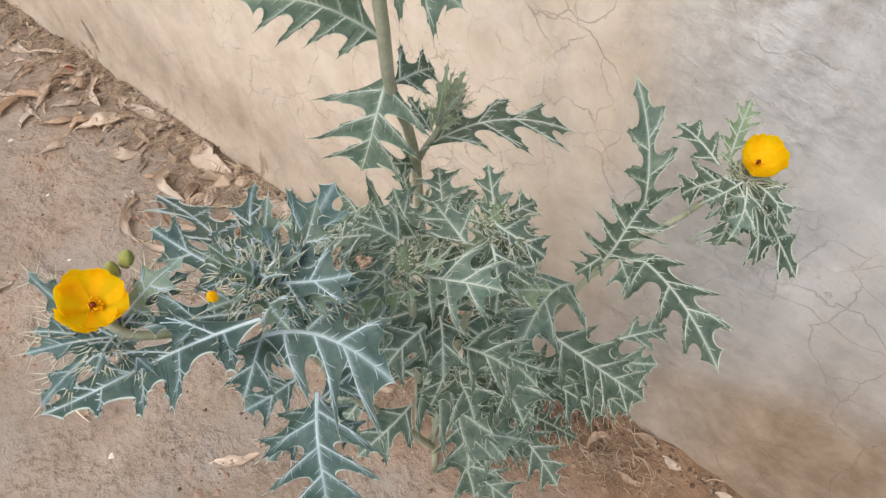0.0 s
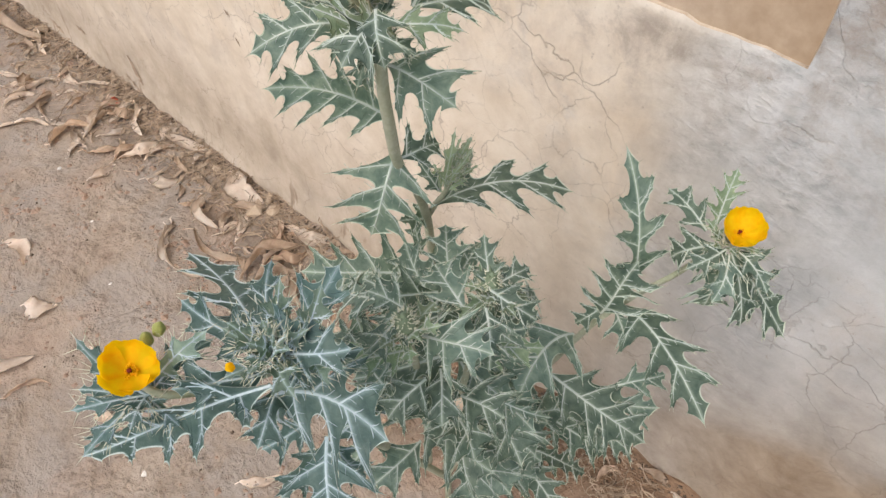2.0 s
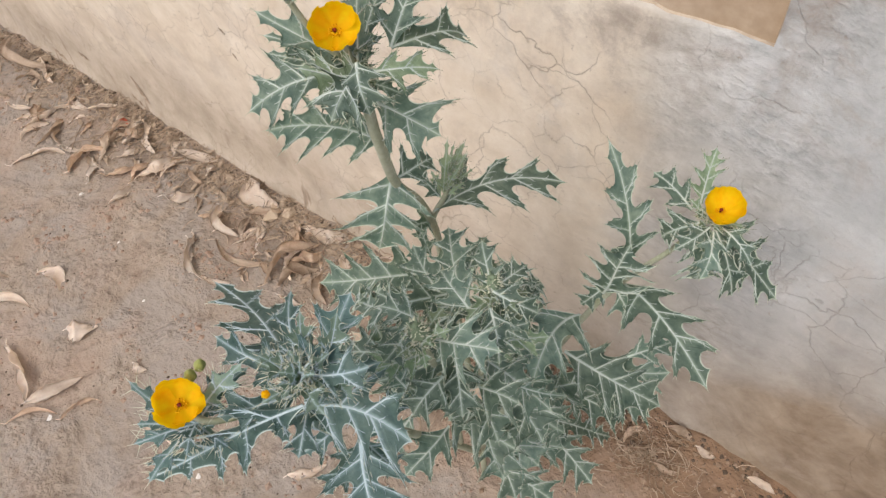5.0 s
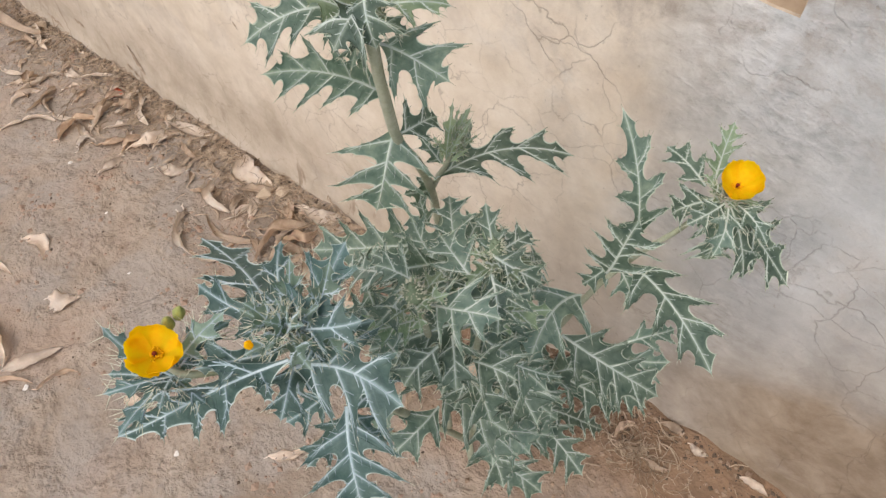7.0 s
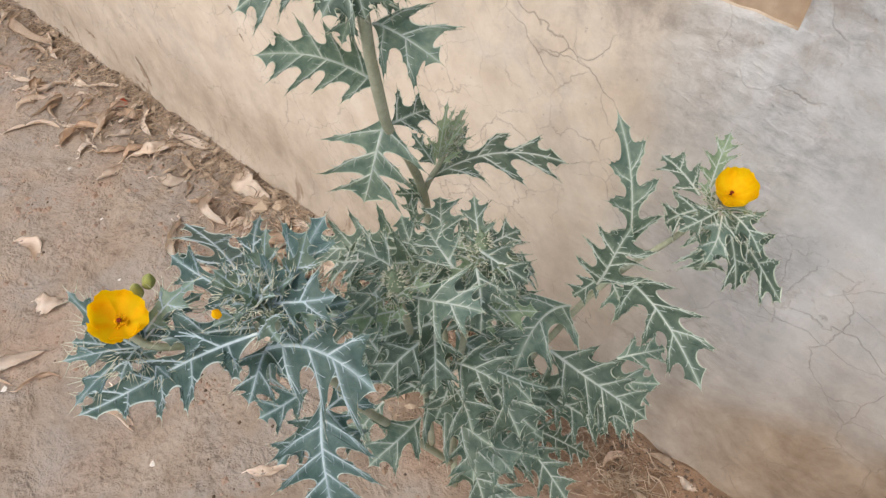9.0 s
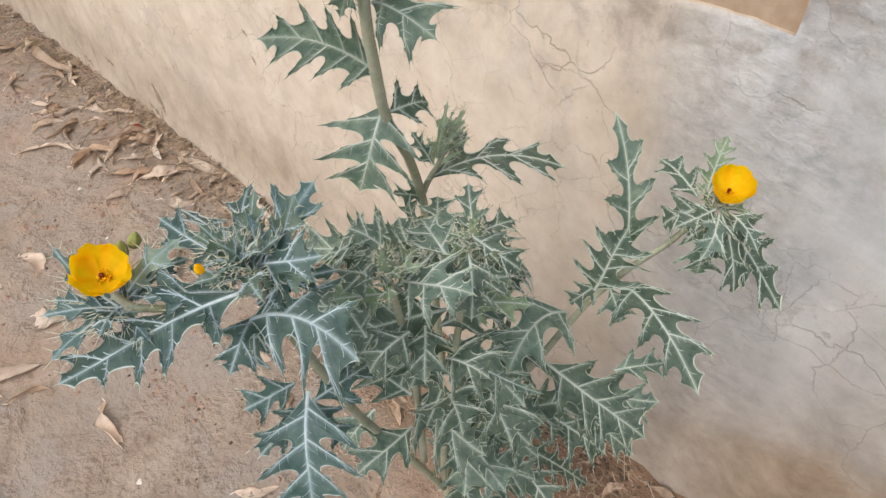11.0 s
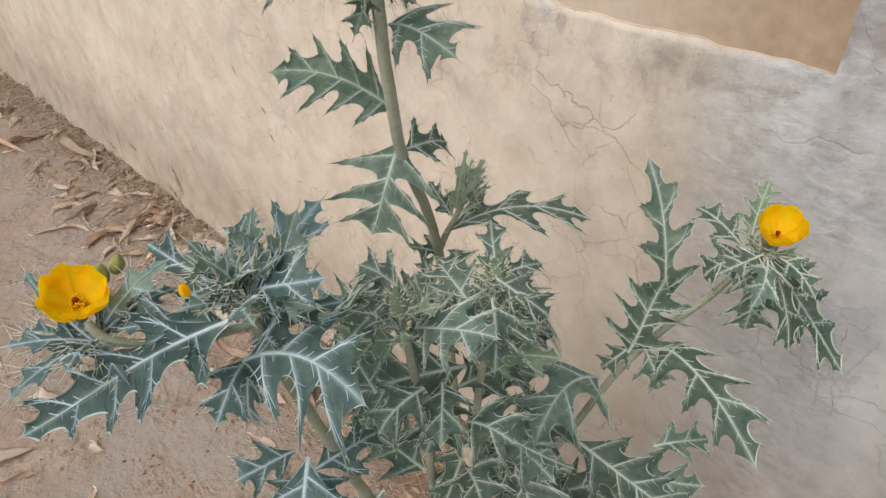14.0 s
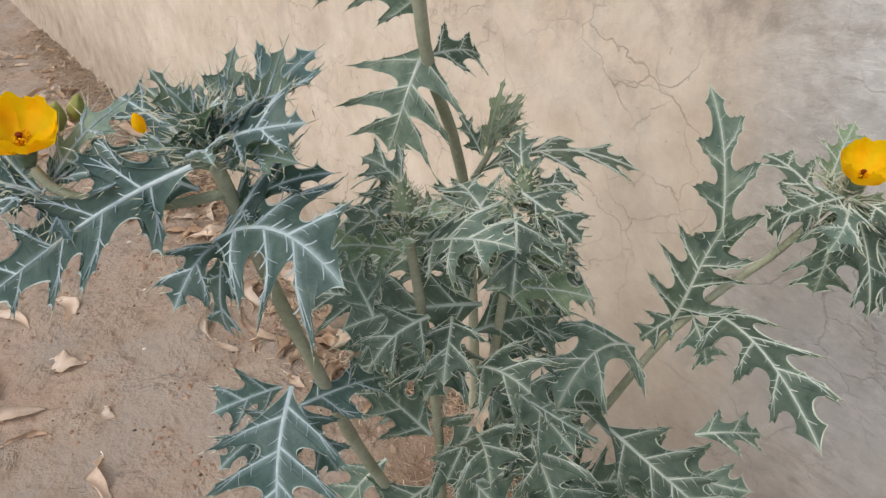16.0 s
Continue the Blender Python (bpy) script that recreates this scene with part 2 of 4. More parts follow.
PLASTER = plaster_material()
SOIL = soil_material()
BLADE = leaf_material("poppy_leaf_blade", (0.056, 0.096, 0.076), (0.116, 0.164, 0.132), (0.198, 0.252, 0.200))
BLUE = leaf_material("blue_leaf_blade", (0.042, 0.085, 0.080), (0.084, 0.140, 0.131), (0.148, 0.206, 0.187), (0.36, 0.48, 0.52))
YOUNG = leaf_material("young_leaf_blade", (0.105, 0.150, 0.094), (0.185, 0.235, 0.155), (0.275, 0.325, 0.225))
SHOOT = leaf_material("shoot_leaf_blade", (0.180, 0.235, 0.145), (0.275, 0.335, 0.215), (0.370, 0.420, 0.290))
PALE_BLUE = leaf_material("pale_blue_leaf_blade", (0.085, 0.135, 0.108), (0.155, 0.215, 0.172), (0.250, 0.310, 0.255), (0.40, 0.50, 0.47))
RIB = mottled("leaf_rib", [(0.3, (0.41, 0.49, 0.43)), (0.7, (0.58, 0.64, 0.56))], 60, 300, 0.2, 0.001, 0.6)
BLUE_RIB = mottled("blue_white_leaf_rib", [(0.3, (0.38, 0.49, 0.51)), (0.7, (0.55, 0.65, 0.66))], 60, 300, 0.2, 0.001, 0.6)
EDGE = mottled("leaf_margin", [(0.3, (0.38, 0.46, 0.35)), (0.7, (0.58, 0.64, 0.51))], 40, 300, 0.1, 0.001, 0.6)
BLUE_EDGE = mottled("blue_leaf_margin", [(0.3, (0.32, 0.41, 0.38)), (0.7, (0.52, 0.60, 0.54))], 40, 300, 0.1, 0.001, 0.6)
SPINE = mottled("spine_straw", [(0.3, (0.44, 0.46, 0.33)), (0.7, (0.62, 0.62, 0.48))], 40, 300, 0.1, 0.001, 0.6)
STEM = mottled("stem_green", [(0.3, (0.26, 0.29, 0.19)), (0.55, (0.37, 0.39, 0.28)), (0.8, (0.47, 0.48, 0.37))], 18, 200, 0.3, 0.002, 0.6)
BUD = mottled("bud_green", [(0.3, (0.13, 0.18, 0.11)), (0.7, (0.22, 0.28, 0.18))], 60, 300, 0.3, 0.001, 0.6)
OLIVE = mottled("olive_bud", [(0.3, (0.25, 0.28, 0.08)), (0.7, (0.37, 0.39, 0.14))], 60, 300, 0.2, 0.001, 0.55)
PETAL = mottled("petal_yellow", [(0.3, (1.0, 0.62, 0.002)), (0.6, (1.0, 0.69, 0.004)), (0.8, (1.0, 0.73, 0.010))], 25, 240, 0.05, 0.0005, 0.7, 0.0, 0.55)
STAMEN = mottled("stamen_yellow", [(0.3, (0.98, 0.56, 0.002)), (0.7, (1.0, 0.64, 0.005))], 60, 300, 0.2, 0.001, 0.6, 0.0, 0.3)
STIGMA = mottled("stigma_red", [(0.3, (0.12, 0.012, 0.006)), (0.7, (0.22, 0.03, 0.01))], 200, 600, 0.3, 0.001, 0.6)


def panel_material():
    """Mud render that is brown towards the plaster's corner and limewashed away from it."""
    m, t, b = material("limewashed_mud_render", 0.9)
    p = position(t)
    sep = t.nodes.new("ShaderNodeSeparateXYZ")
    t.links.new(p, sep.inputs[0])
    a = noise_of(t, p, 6.0, 6, 0.62, 0.5)
    f = noise_of(t, p, 60.0, 4, 0.65)
    along = math_of(t, "ADD", sep.outputs[0], math_of(t, "MULTIPLY", math_of(t, "SUBTRACT", a, 0.5), 0.35))
    brown = ramp(t, along, [(0.02, 0.0), (0.24, 1.0)])
    c = mix(t, brown, ramp(t, a, [(0.3, (0.52, 0.42, 0.32)), (0.7, (0.68, 0.58, 0.47))]), ramp(t, a, [(0.3, (0.34, 0.245, 0.16)), (0.7, (0.47, 0.365, 0.26))]))
    c = mix(t, 0.3, c, ramp(t, f, [(0.3, 0.28), (0.7, 0.8)]), "SOFT_LIGHT")
    t.links.new(c, b.inputs["Base Color"])
    bump(t, b, math_of(t, "ADD", a, math_of(t, "MULTIPLY", f, 0.3)), 0.5, 0.004)
    return m


PANEL = panel_material()
MUD = mottled("brown_mud_render", [(0.3, (0.37, 0.28, 0.19)), (0.5, (0.48, 0.38, 0.275)), (0.75, (0.63, 0.53, 0.42))], 3.5, 60, 0.5, 0.004, 0.9)
CHIPPED = mottled("bare_lime_edge", [(0.3, (0.42, 0.33, 0.235)), (0.7, (0.62, 0.52, 0.40))], 20, 120, 0.6, 0.004, 0.9)
DRY = mottled("dry_leaf", [(0.25, (0.42, 0.30, 0.20)), (0.5, (0.64, 0.50, 0.37)), (0.75, (0.78, 0.66, 0.52))], 14, 160, 0.4, 0.002, 0.75, 0.45)
PALE = mottled("pale_dry_leaf", [(0.25, (0.66, 0.54, 0.42)), (0.5, (0.83, 0.72, 0.60)), (0.75, (0.90, 0.82, 0.72))], 14, 160, 0.4, 0.002, 0.75, 0.22)
TWIG = mottled("dry_twig", [(0.3, (0.25, 0.18, 0.12)), (0.7, (0.50, 0.395, 0.285))], 30, 200, 0.4, 0.002, 0.85, 0.4)
STONE = mottled("soil_clod", [(0.3, (0.30, 0.20, 0.14)), (0.7, (0.46, 0.34, 0.26))], 30, 200, 0.5, 0.003, 0.95, 0.3)
BARE = mottled("bare_flaked_bed", [(0.3, (0.19, 0.135, 0.09)), (0.5, (0.33, 0.25, 0.18)), (0.7, (0.52, 0.42, 0.32))], 45, 200, 0.6, 0.003, 0.95)
# near-black: rotted crumbs on the soil, and the gap's shade at the wall's foot
HUMUS_AND_GAP_SHADE = mottled("rotted_crumb_and_gap_shade", [(0.3, (0.06, 0.045, 0.03)), (0.7, (0.14, 0.10, 0.07))], 60, 300, 0.3, 0.002, 0.9)
EARTH = mottled("loose_brown_earth", [(0.3, (0.17, 0.115, 0.075)), (0.7, (0.33, 0.24, 0.17))], 9, 200, 0.5, 0.003, 0.95, 0.3)
CHIP = mottled("white_chip", [(0.3, (0.66, 0.62, 0.55)), (0.7, (0.80, 0.77, 0.72))], 60, 300, 0.3, 0.002, 0.8)
SCRAP = mottled("red_scrap", [(0.3, (0.55, 0.09, 0.04)), (0.7, (0.72, 0.16, 0.08))], 60, 300, 0.3, 0.001, 0.5)


# ---- building helpers ----


def link_mesh(name, bm, materials, parent=None, smooth=True):
    me = bpy.data.meshes.new(name)
    bm.to_mesh(me)
    bm.free()
    for mat in materials if isinstance(materials, (list, tuple)) else [materials]:
        me.materials.append(mat)
    if smooth:
        me.polygons.foreach_set("use_smooth", [True] * len(me.polygons))
    ob = new(name, me)
    if parent:
        ob.parent = parent
    return ob


def part(name, bm, mat, parent, label=""):
    return tagged(link_mesh(name, bm, mat, parent), label)


def bezier(points, t):
    """A point on a smooth line through the given points, t from 0 to 1."""
    n = len(points) - 1
    k = min(int(t * n), n - 1)
    f = t * n - k
    p = [Vector(points[min(max(i, 0), n)]) for i in (k - 1, k, k + 1, k + 2)]
    return 0.5 * ((2 * p[1]) + (p[2] - p[0]) * f + (2 * p[0] - 5 * p[1] + 4 * p[2] - p[3]) * f * f + (3 * p[1] - p[0] - 3 * p[2] + p[3]) * f ** 3)


def tube(bm, points, r0, r1, steps=12, sides=8, wobble=0.0, slot=0):
    rings = []
    for i in range(steps + 1):
        f = i / steps
        c = bezier(points, f)
        d = (bezier(points, min(f + 0.02, 1)) - bezier(points, max(f - 0.02, 0))).normalized()
        a = d.orthogonal().normalized() if not rings else (rings[-1][1] - d * rings[-1][1].dot(d)).normalized()
        b = d.cross(a)
        r = r0 + (r1 - r0) * f
        ring = []
        for k in range(sides):
            w = 2 * math.pi * k / sides
            rr = r * (1 + wobble * (noise.noise(c * 60 + Vector((k, 0, 0))) if wobble else 0))
            ring.append(bm.verts.new(c + a * math.cos(w) * rr + b * math.sin(w) * rr))
        rings.append((ring, a))
    for (r1_, _), (r2_, _) in zip(rings, rings[1:]):
        for k in range(sides):
            bm.faces.new((r1_[k], r1_[(k + 1) % sides], r2_[(k + 1) % sides], r2_[k])).material_index = slot
    bm.faces.new(list(reversed(rings[0][0]))).material_index = slot
    bm.faces.new(rings[-1][0]).material_index = slot


def spine(bm, root, way, length, radius=0.0006, slot=0):
    way = way.normalized()
    a = way.orthogonal().normalized() * radius
    b = way.cross(a.normalized()) * radius
    base = [bm.verts.new(root + v) for v in (a, b, -a, -b)]
    tip = bm.verts.new(root + way * length)
    for i in range(4):
        bm.faces.new((base[i], base[(i + 1) % 4], tip)).material_index = slot


# ---- the wall and the ground ----


def wall_face(x, z):
    """How far the plaster face stands from the wall's line at x along it and z up it."""
    y = 0.036 * min(x + 0.3, 0.0)
    y -= 0.030 * math.exp(-max(z, 0) / 0.07)
    y += 0.006 * noise.noise(Vector((x * 2.1, z * 2.1, 3))) + 0.003 * noise.noise(Vector((x * 9, z * 9, 7)))
    return y


def ground_height(x, y):
    bank = 0.105 / (1 + math.exp(-(x - 0.12) / 0.10)) * math.exp(-((y - 0.03) / 0.20) ** 2)
    heap = 0.03 * math.exp(-((y - 0.036 * min(x + 0.3, 0)) / 0.10) ** 2) * (1 if x < 0 else math.exp(-x / 0.1))
    d = max(abs(x + 1), abs(y + 0.5))
    rough = 0.010 * noise.noise(Vector((x * 2.3, y * 2.3, 0))) + 0.005 * noise.noise(Vector((x * 8, y * 8, 4)))
    rough += 0.003 * noise.noise(Vector((x * 22, y * 22, 9)))
    # loose earth heaps up unevenly against the wall
    drift = (0.022 * noise.noise(Vector((x * 7, 0, 2))) + 0.012 * noise.noise(Vector((x * 19, 0, 6)))) * math.exp(-((y - 0.036 * min(x + 0.3, 0)) / 0.07) ** 2)
    return bank + heap + drift + rough * (1 if d < 6 else 0.5)


def graded(a, b, fine_a, fine_b, step, grow=1.5):
    """Stations from a to b, evenly close between fine_a and fine_b and wider apart outside."""
    mid = list(np.arange(fine_a, fine_b + step / 2, step))
    lo, s = [], step
    while (lo[-1] if lo else fine_a) > a:
        s *= grow
        lo.append(max((lo[-1] if lo else fine_a) - s, a))
    hi, s = [], step
    while (hi[-1] if hi else mid[-1]) < b:
        s *= grow
        hi.append(min((hi[-1] if hi else mid[-1]) + s, b))
    return [float(v) for v in lo[::-1] + mid + hi]


def sheet(name, us, vs, place, mat):
    verts = [place(u, v) for v in vs for u in us]
    n = len(us)
    faces = [(j * n + i, j * n + i + 1, (j + 1) * n + i + 1, (j + 1) * n + i) for j in range(len(vs) - 1) for i in range(n - 1)]
    me = bpy.data.meshes.new(name)
    me.from_pydata(verts, [], faces)
    me.materials.append(mat)
    me.polygons.foreach_set("use_smooth", [True] * len(faces))
    return new(name, me)


ground = sheet("ground", graded(-60, 60, -4.0, 1.2, 0.02), graded(-60, 60, -1.3, 0.2, 0.02, 1.5), lambda x, y: (x, y, ground_height(x, y) if y > -8 else ground_height(x, -8)), SOIL)
tagged(ground, "dry reddish-brown trodden soil with loose earth by the wall", "ground", kind="structure")

LEDGE, EDGE_X, WALL_TOP = 1.012, 0.310, 2.6


def build_wall():
    bm = bmesh.new()
    xs = graded(-30, 12, -3.6, 0.9, 0.02)
    i_edge = min(range(len(xs)), key=lambda i: abs(xs[i] - EDGE_X))
    xs[i_edge] = EDGE_X
    zs = graded(-0.3, WALL_TOP, -0.1, LEDGE, 0.025)
    zs = sorted(z for z in zs if z < LEDGE - 0.002 or z > LEDGE + 0.01) + [LEDGE]
    zs.sort()
    grid = {}
    for j, z in enumerate(zs):
        for i, x in enumerate(xs):
            edge = 0.006 * noise.noise(Vector((x * 9, z * 9, 1))) + 0.006 * noise.noise(Vector((x * 31, z * 31, 5)))
            dz = edge if abs(z - LEDGE) < 1e-6 and x <= EDGE_X else 0
            dx = edge * 0.5 if i == i_edge and z >= LEDGE - 1e-6 else 0
            grid[i, j] = bm.verts.new((x + dx, wall_face(x, z), z + dz))
    for j in range(len(zs) - 1):
        for i in range(len(xs) - 1):
            if zs[j] >= LEDGE - 1e-6 and xs[i] < EDGE_X - 1e-6:
                continue
            bm.faces.new((grid[i, j], grid[i + 1, j], grid[i + 1, j + 1], grid[i, j + 1]))
    # body behind the face
    back = 0.28
    jl = zs.index(LEDGE)
    # ledge and jamb of the shallow recess
    inner = {}
    for i in range(i_edge + 1):
        v = grid[i, jl].co
        inner[i] = bm.verts.new((v.x, v.y + 0.006, v.z + 0.002))
    for i in range(i_edge):
        bm.faces.new((grid[i, jl], grid[i + 1, jl], inner[i + 1], inner[i])).material_index = 1
    prev = inner[i_edge]
    for j in range(jl + 1, len(zs)):
        v = grid[i_edge, j].co
        cur = bm.verts.new((v.x - 0.003, v.y + 0.006, v.z))
        bm.faces.new((grid[i_edge, j - 1], grid[i_edge, j], cur, prev)).material_index = 1
        prev = cur
    n = len(xs) - 1
    corners = [bm.verts.new(c) for c in ((xs[0], back, -0.3), (xs[n], back, -0.3), (xs[n], back, WALL_TOP), (xs[0], back, WALL_TOP))]
    bm.faces.new(list(reversed(corners)))
    m = len(zs) - 1
    bm.faces.new([grid[n, j] for j in range(m + 1)] + [corners[2], corners[1]])
    bm.faces.new([grid[0, j] for j in range(m, -1, -1)] + [corners[0], corners[3]])
    bm.faces.new([grid[i, m] for i in range(n, -1, -1)] + [corners[3], corners[2]])
    return link_mesh("wall_north", bm, [PLASTER, CHIPPED])


wall = tagged(build_wall(), "cracked cream and grey lime-plastered wall, mud-splashed at its foot", "wall", kind="structure")


def wall_scar(x0, z0, x1, z1, width):
    """A flaked patch low on the plaster, with ragged edges and a rough mud bed."""
    bm = bmesh.new()
    rows = []
    side = Vector((-(z1 - z0), x1 - x0)).normalized()
    for i in range(31):
        f = i / 30
        half = width * math.sin(math.pi * min(0.04 + f * 0.93, 1)) ** 0.8 * (1 + 1.1 * noise.noise(Vector((f * 7, x0 * 20, 0))) + 0.6 * noise.noise(Vector((f * 23, x0 * 20, 3))))
        row = []
        for k in range(5):
            v = (k / 2 - 1) * half + 0.4 * width * noise.noise(Vector((f * 5, 2, x0 * 9)))
            x, z = x0 + (x1 - x0) * f + side.x * v, z0 + (z1 - z0) * f + side.y * v
            lift = 0.0015 + (0.004 if k in (0, 4) else 0.0015) * abs(noise.noise(Vector((x * 60, z * 60, 4))))
            row.append(bm.verts.new((x, wall_face(x, z) - lift, z)))
        rows.append(row)
    for a, b in zip(rows, rows[1:]):
        for k in range(4):
            bm.faces.new((a[k], b[k], b[k + 1], a[k + 1]))
    return part("scar", bm, BARE, wall, "flaked brown scar in the plaster")


wall_scar(-1.640, 0.165, -1.580, 0.078, 0.011)
wall_scar(-1.800, 0.040, -1.600, 0.000, 0.020)
wall_scar(-1.690, 0.075, -1.600, 0.035, 0.008)
wall_scar(-1.990, 0.138, -1.925, 0.124, 0.007)
wall_scar(-2.230, 0.075, -2.130, 0.050, 0.008)
wall_scar(-0.925, 0.602, -0.905, 0.588, 0.003)
wall_scar(-0.905, 0.535, -0.895, 0.515, 0.003)
wall_scar(-1.035, 0.685, -1.020, 0.660, 0.003)
panel = sheet("wall_panel", graded(-30, EDGE_X + 0.01, -1.0, EDGE_X + 0.01, 0.03), graded(LEDGE - 0.01, WALL_TOP, LEDGE - 0.01, 1.4, 0.03), lambda x, z: (x, wall_face(x, z) + 0.0042 + 0.0012 * noise.noise(Vector((x * 6, z * 6, 2))), z), PANEL)
tagged(panel, "recessed brown mud-rendered panel above the plaster's broken edge", "wall panel", kind="structure")


# ---- the prickly poppy ----

plant = new("prickly_poppy")
plant.location = (0.10, -0.33, ground_height(0.10, -0.33))
tagged(plant, "tall prickly poppy with white-veined spiny leaves and three open yellow flowers", "plant")
HOME = Matrix.Translation(-plant.location)


def home(bm):
    bmesh.ops.transform(bm, matrix=HOME, verts=bm.verts)
    return bm


def concave(a, b, pull, n):
    """Points after a up to b on a curve that is drawn towards pull."""
    c = (a + b) * 0.5 * 0.52 + pull * 0.48
    return [(1 - f) ** 2 * a + 2 * f * (1 - f) * c + f * f * b for f in ((i + 1) / n for i in range(n))]


def leaf(base, tip, width, arch=0.01, facing=(0.35, -0.35, 0.87), lobes=0, fold=0.16, spiny=1.0, ribs=1.0, mat=None, lie=None, mid=None, bay=0.32):
    """A lobed, spine-toothed leaf from base to tip: half width, how far its back arches, and the way its face turns.
    lie: a place that one side's lobes reach, which turns the face instead; mid: a place that the midrib passes half-way; bay: how near the bays come to the midrib."""
    rnd = random.Random(round(base[0] * 7919 + base[1] * 6007 + tip[2] * 4513 + width * 977, 4))
    base, tip = Vector(base), Vector(tip)
    length = (tip - base).length
    ahead = (tip - base) / length
    up = Vector(facing)
    if lie:
        across = Vector(lie) - Vector(mid or base)
        across = (across - ahead * across.dot(ahead)).normalized()
        turned = ahead.cross(across)
        up = turned if turned.dot(up) > 0 else -turned
    up = (up - ahead * up.dot(ahead)).normalized()
    side = ahead.cross(up)
    bulge = Vector((0, 0, 0))
    if mid:
        bulge = Vector(mid) - (base + tip) * 0.5
        bulge -= ahead * bulge.dot(ahead)
        arch = 0.0
    lobes = lobes or max(2, min(4, round(length / 0.042)))
    phase, twist = rnd.uniform(0, 6), rnd.uniform(-0.25, 0.25)
    curl = rnd.uniform(-0.10, 0.28)
    blue = base.y < -0.54

    def lay(u, v):
        """From length along the midrib and distance to its side to a place in space."""
        f = u / length
        hump = arch * 4 * f * (1 - f) - 0.25 * arch * max(f, 0) ** 2
        sway = 0.04 * length * math.sin(f * 3 + phase)
        w = v / width
        lift = abs(v) * fold + 0.06 * width * math.sin(f * 11 + phase + (2 if v > 0 else 0)) * min(abs(w) * 1.5, 1) - curl * width * w * w * 0.6
        lift += width * 0.55 * noise.noise(Vector((u * lobes / length * 1.1 + phase * 10, 5 if v > 0 else -5, phase))) * min(abs(w), 1.2) ** 1.3
        tw = twist * f
        s = side * math.cos(tw) + up * math.sin(tw)
        n = up * math.cos(tw) - side * math.sin(tw)
        return base + ahead * u + bulge * (4 * f * (1 - f)) + s * (v + sway * f) + n * (hump + lift)

    bm = bmesh.new()
    veins = bmesh.new()
    rib = bm.verts.layers.float.new("rib")
    for hand in (1, -1):
        outline, anchor, teeth, rib_ends = [Vector((0.0, 0.004 * hand))], [0.0], [], []
        gap = length * 0.70 / lobes
        stations = [length * 0.10 + gap * (j + 0.50 + rnd.uniform(-0.07, 0.07) + 0.10 * hand) for j in range(lobes)]
        for j, u in enumerate(stations):
            f = u / length
            reach = width * (0.46 + 0.66 * math.sin(math.pi * min(f * 0.92 + 0.14, 1)) ** 0.8) * rnd.uniform(0.90, 1.15)
            angle = radians(rnd.uniform(62, 72) - 30 * f)
            axis = Vector((math.cos(angle), math.sin(angle) * hand))
            root = Vector((u - gap * 0.20, 0))
            top = root + axis * reach

            def tooth(p, q):
                return root + axis * reach * (p + rnd.uniform(-0.04, 0.04)) + Vector((gap * q * rnd.uniform(0.8, 1.2), 0))

            lower = [tooth(0.52, -0.25), tooth(0.79, -0.15)]
            upper = [tooth(0.84, 0.13), tooth(0.60, 0.23)]
            low, low2, high = lower[0], lower[1], upper[0]
            start = outline[-1]
            # a round bay between two lobes
            deep = hand * width * (bay * rnd.uniform(0.8, 1.2) if j else 0.16)
            floor = Vector(((start.x + low.x) * 0.5 - 0.22 * gap * (1 if j else 0.3), deep))
            drop = (floor - (start + low) * 0.5) / 0.75
            c0, c1 = start + drop - Vector((0.10 * gap if j else 0, 0)), low + drop + Vector((0.02 * gap, 0))
            a0, a1 = anchor[-1], u - gap * 0.24
            for i in range(10):
                t = (i + 1) / 10
                outline.append((1 - t) ** 3 * start + 3 * t * (1 - t) ** 2 * c0 + 3 * t * t * (1 - t) * c1 + t ** 3 * low)
                anchor.append(a0 + (a1 - a0) * t)
            ring = lower + [top] + upper
            for n_, (p0, p1) in enumerate(zip(ring, ring[1:])):
                core = root + axis * max(0.0, (p0 - root).dot(axis) * 0.5 + (p1 - root).dot(axis) * 0.5 - 0.20 * reach)
                a0, a1 = anchor[-1], u + gap * (-0.12, -0.03, 0.05, 0.14)[n_]
                for i, p in enumerate(concave(p0, p1, core, 4)):
                    outline.append(p)
                    anchor.append(a0 + (a1 - a0) * (i + 1) / 4)
            inner = root + axis * reach * 0.5
            teeth += [(p, axis if p is top else p - inner) for p in ring]
            rib_ends.append((root - Vector((gap * 0.10, 0)), top, low2, high, reach))
        start = outline[-1]
        fork = Vector((length * 0.90, hand * width * rnd.uniform(0.24, 0.34)))
        drop = (Vector(((start.x + fork.x) * 0.5 - 0.10 * gap, hand * width * 0.20)) - (start + fork) * 0.5) / 0.75
        a0 = anchor[-1]
        for i in range(8):
            t = (i + 1) / 8
            outline.append((1 - t) ** 3 * start + 3 * t * (1 - t) ** 2 * (start + drop) + 3 * t * t * (1 - t) * (fork + drop) + t ** 3 * fork)
            anchor.append(a0 + (length * 0.87 - a0) * t)
        for i, p in enumerate(concave(fork, Vector((length, 0)), Vector((length * 0.92, 0)), 4)):
            outline.append(p)
            anchor.append(length * (0.87 + 0.13 * (i + 1) / 4))
        teeth += [(fork, Vector((0.5, hand)))]
        if hand == 1:
            teeth.append((Vector((length, 0)), Vector((1, 0))))
        # the blade, from midrib to margin, whose rim curls up
        lines = [(r_, t_) for r_, t_, _, _, _ in rib_ends]
        rows = []
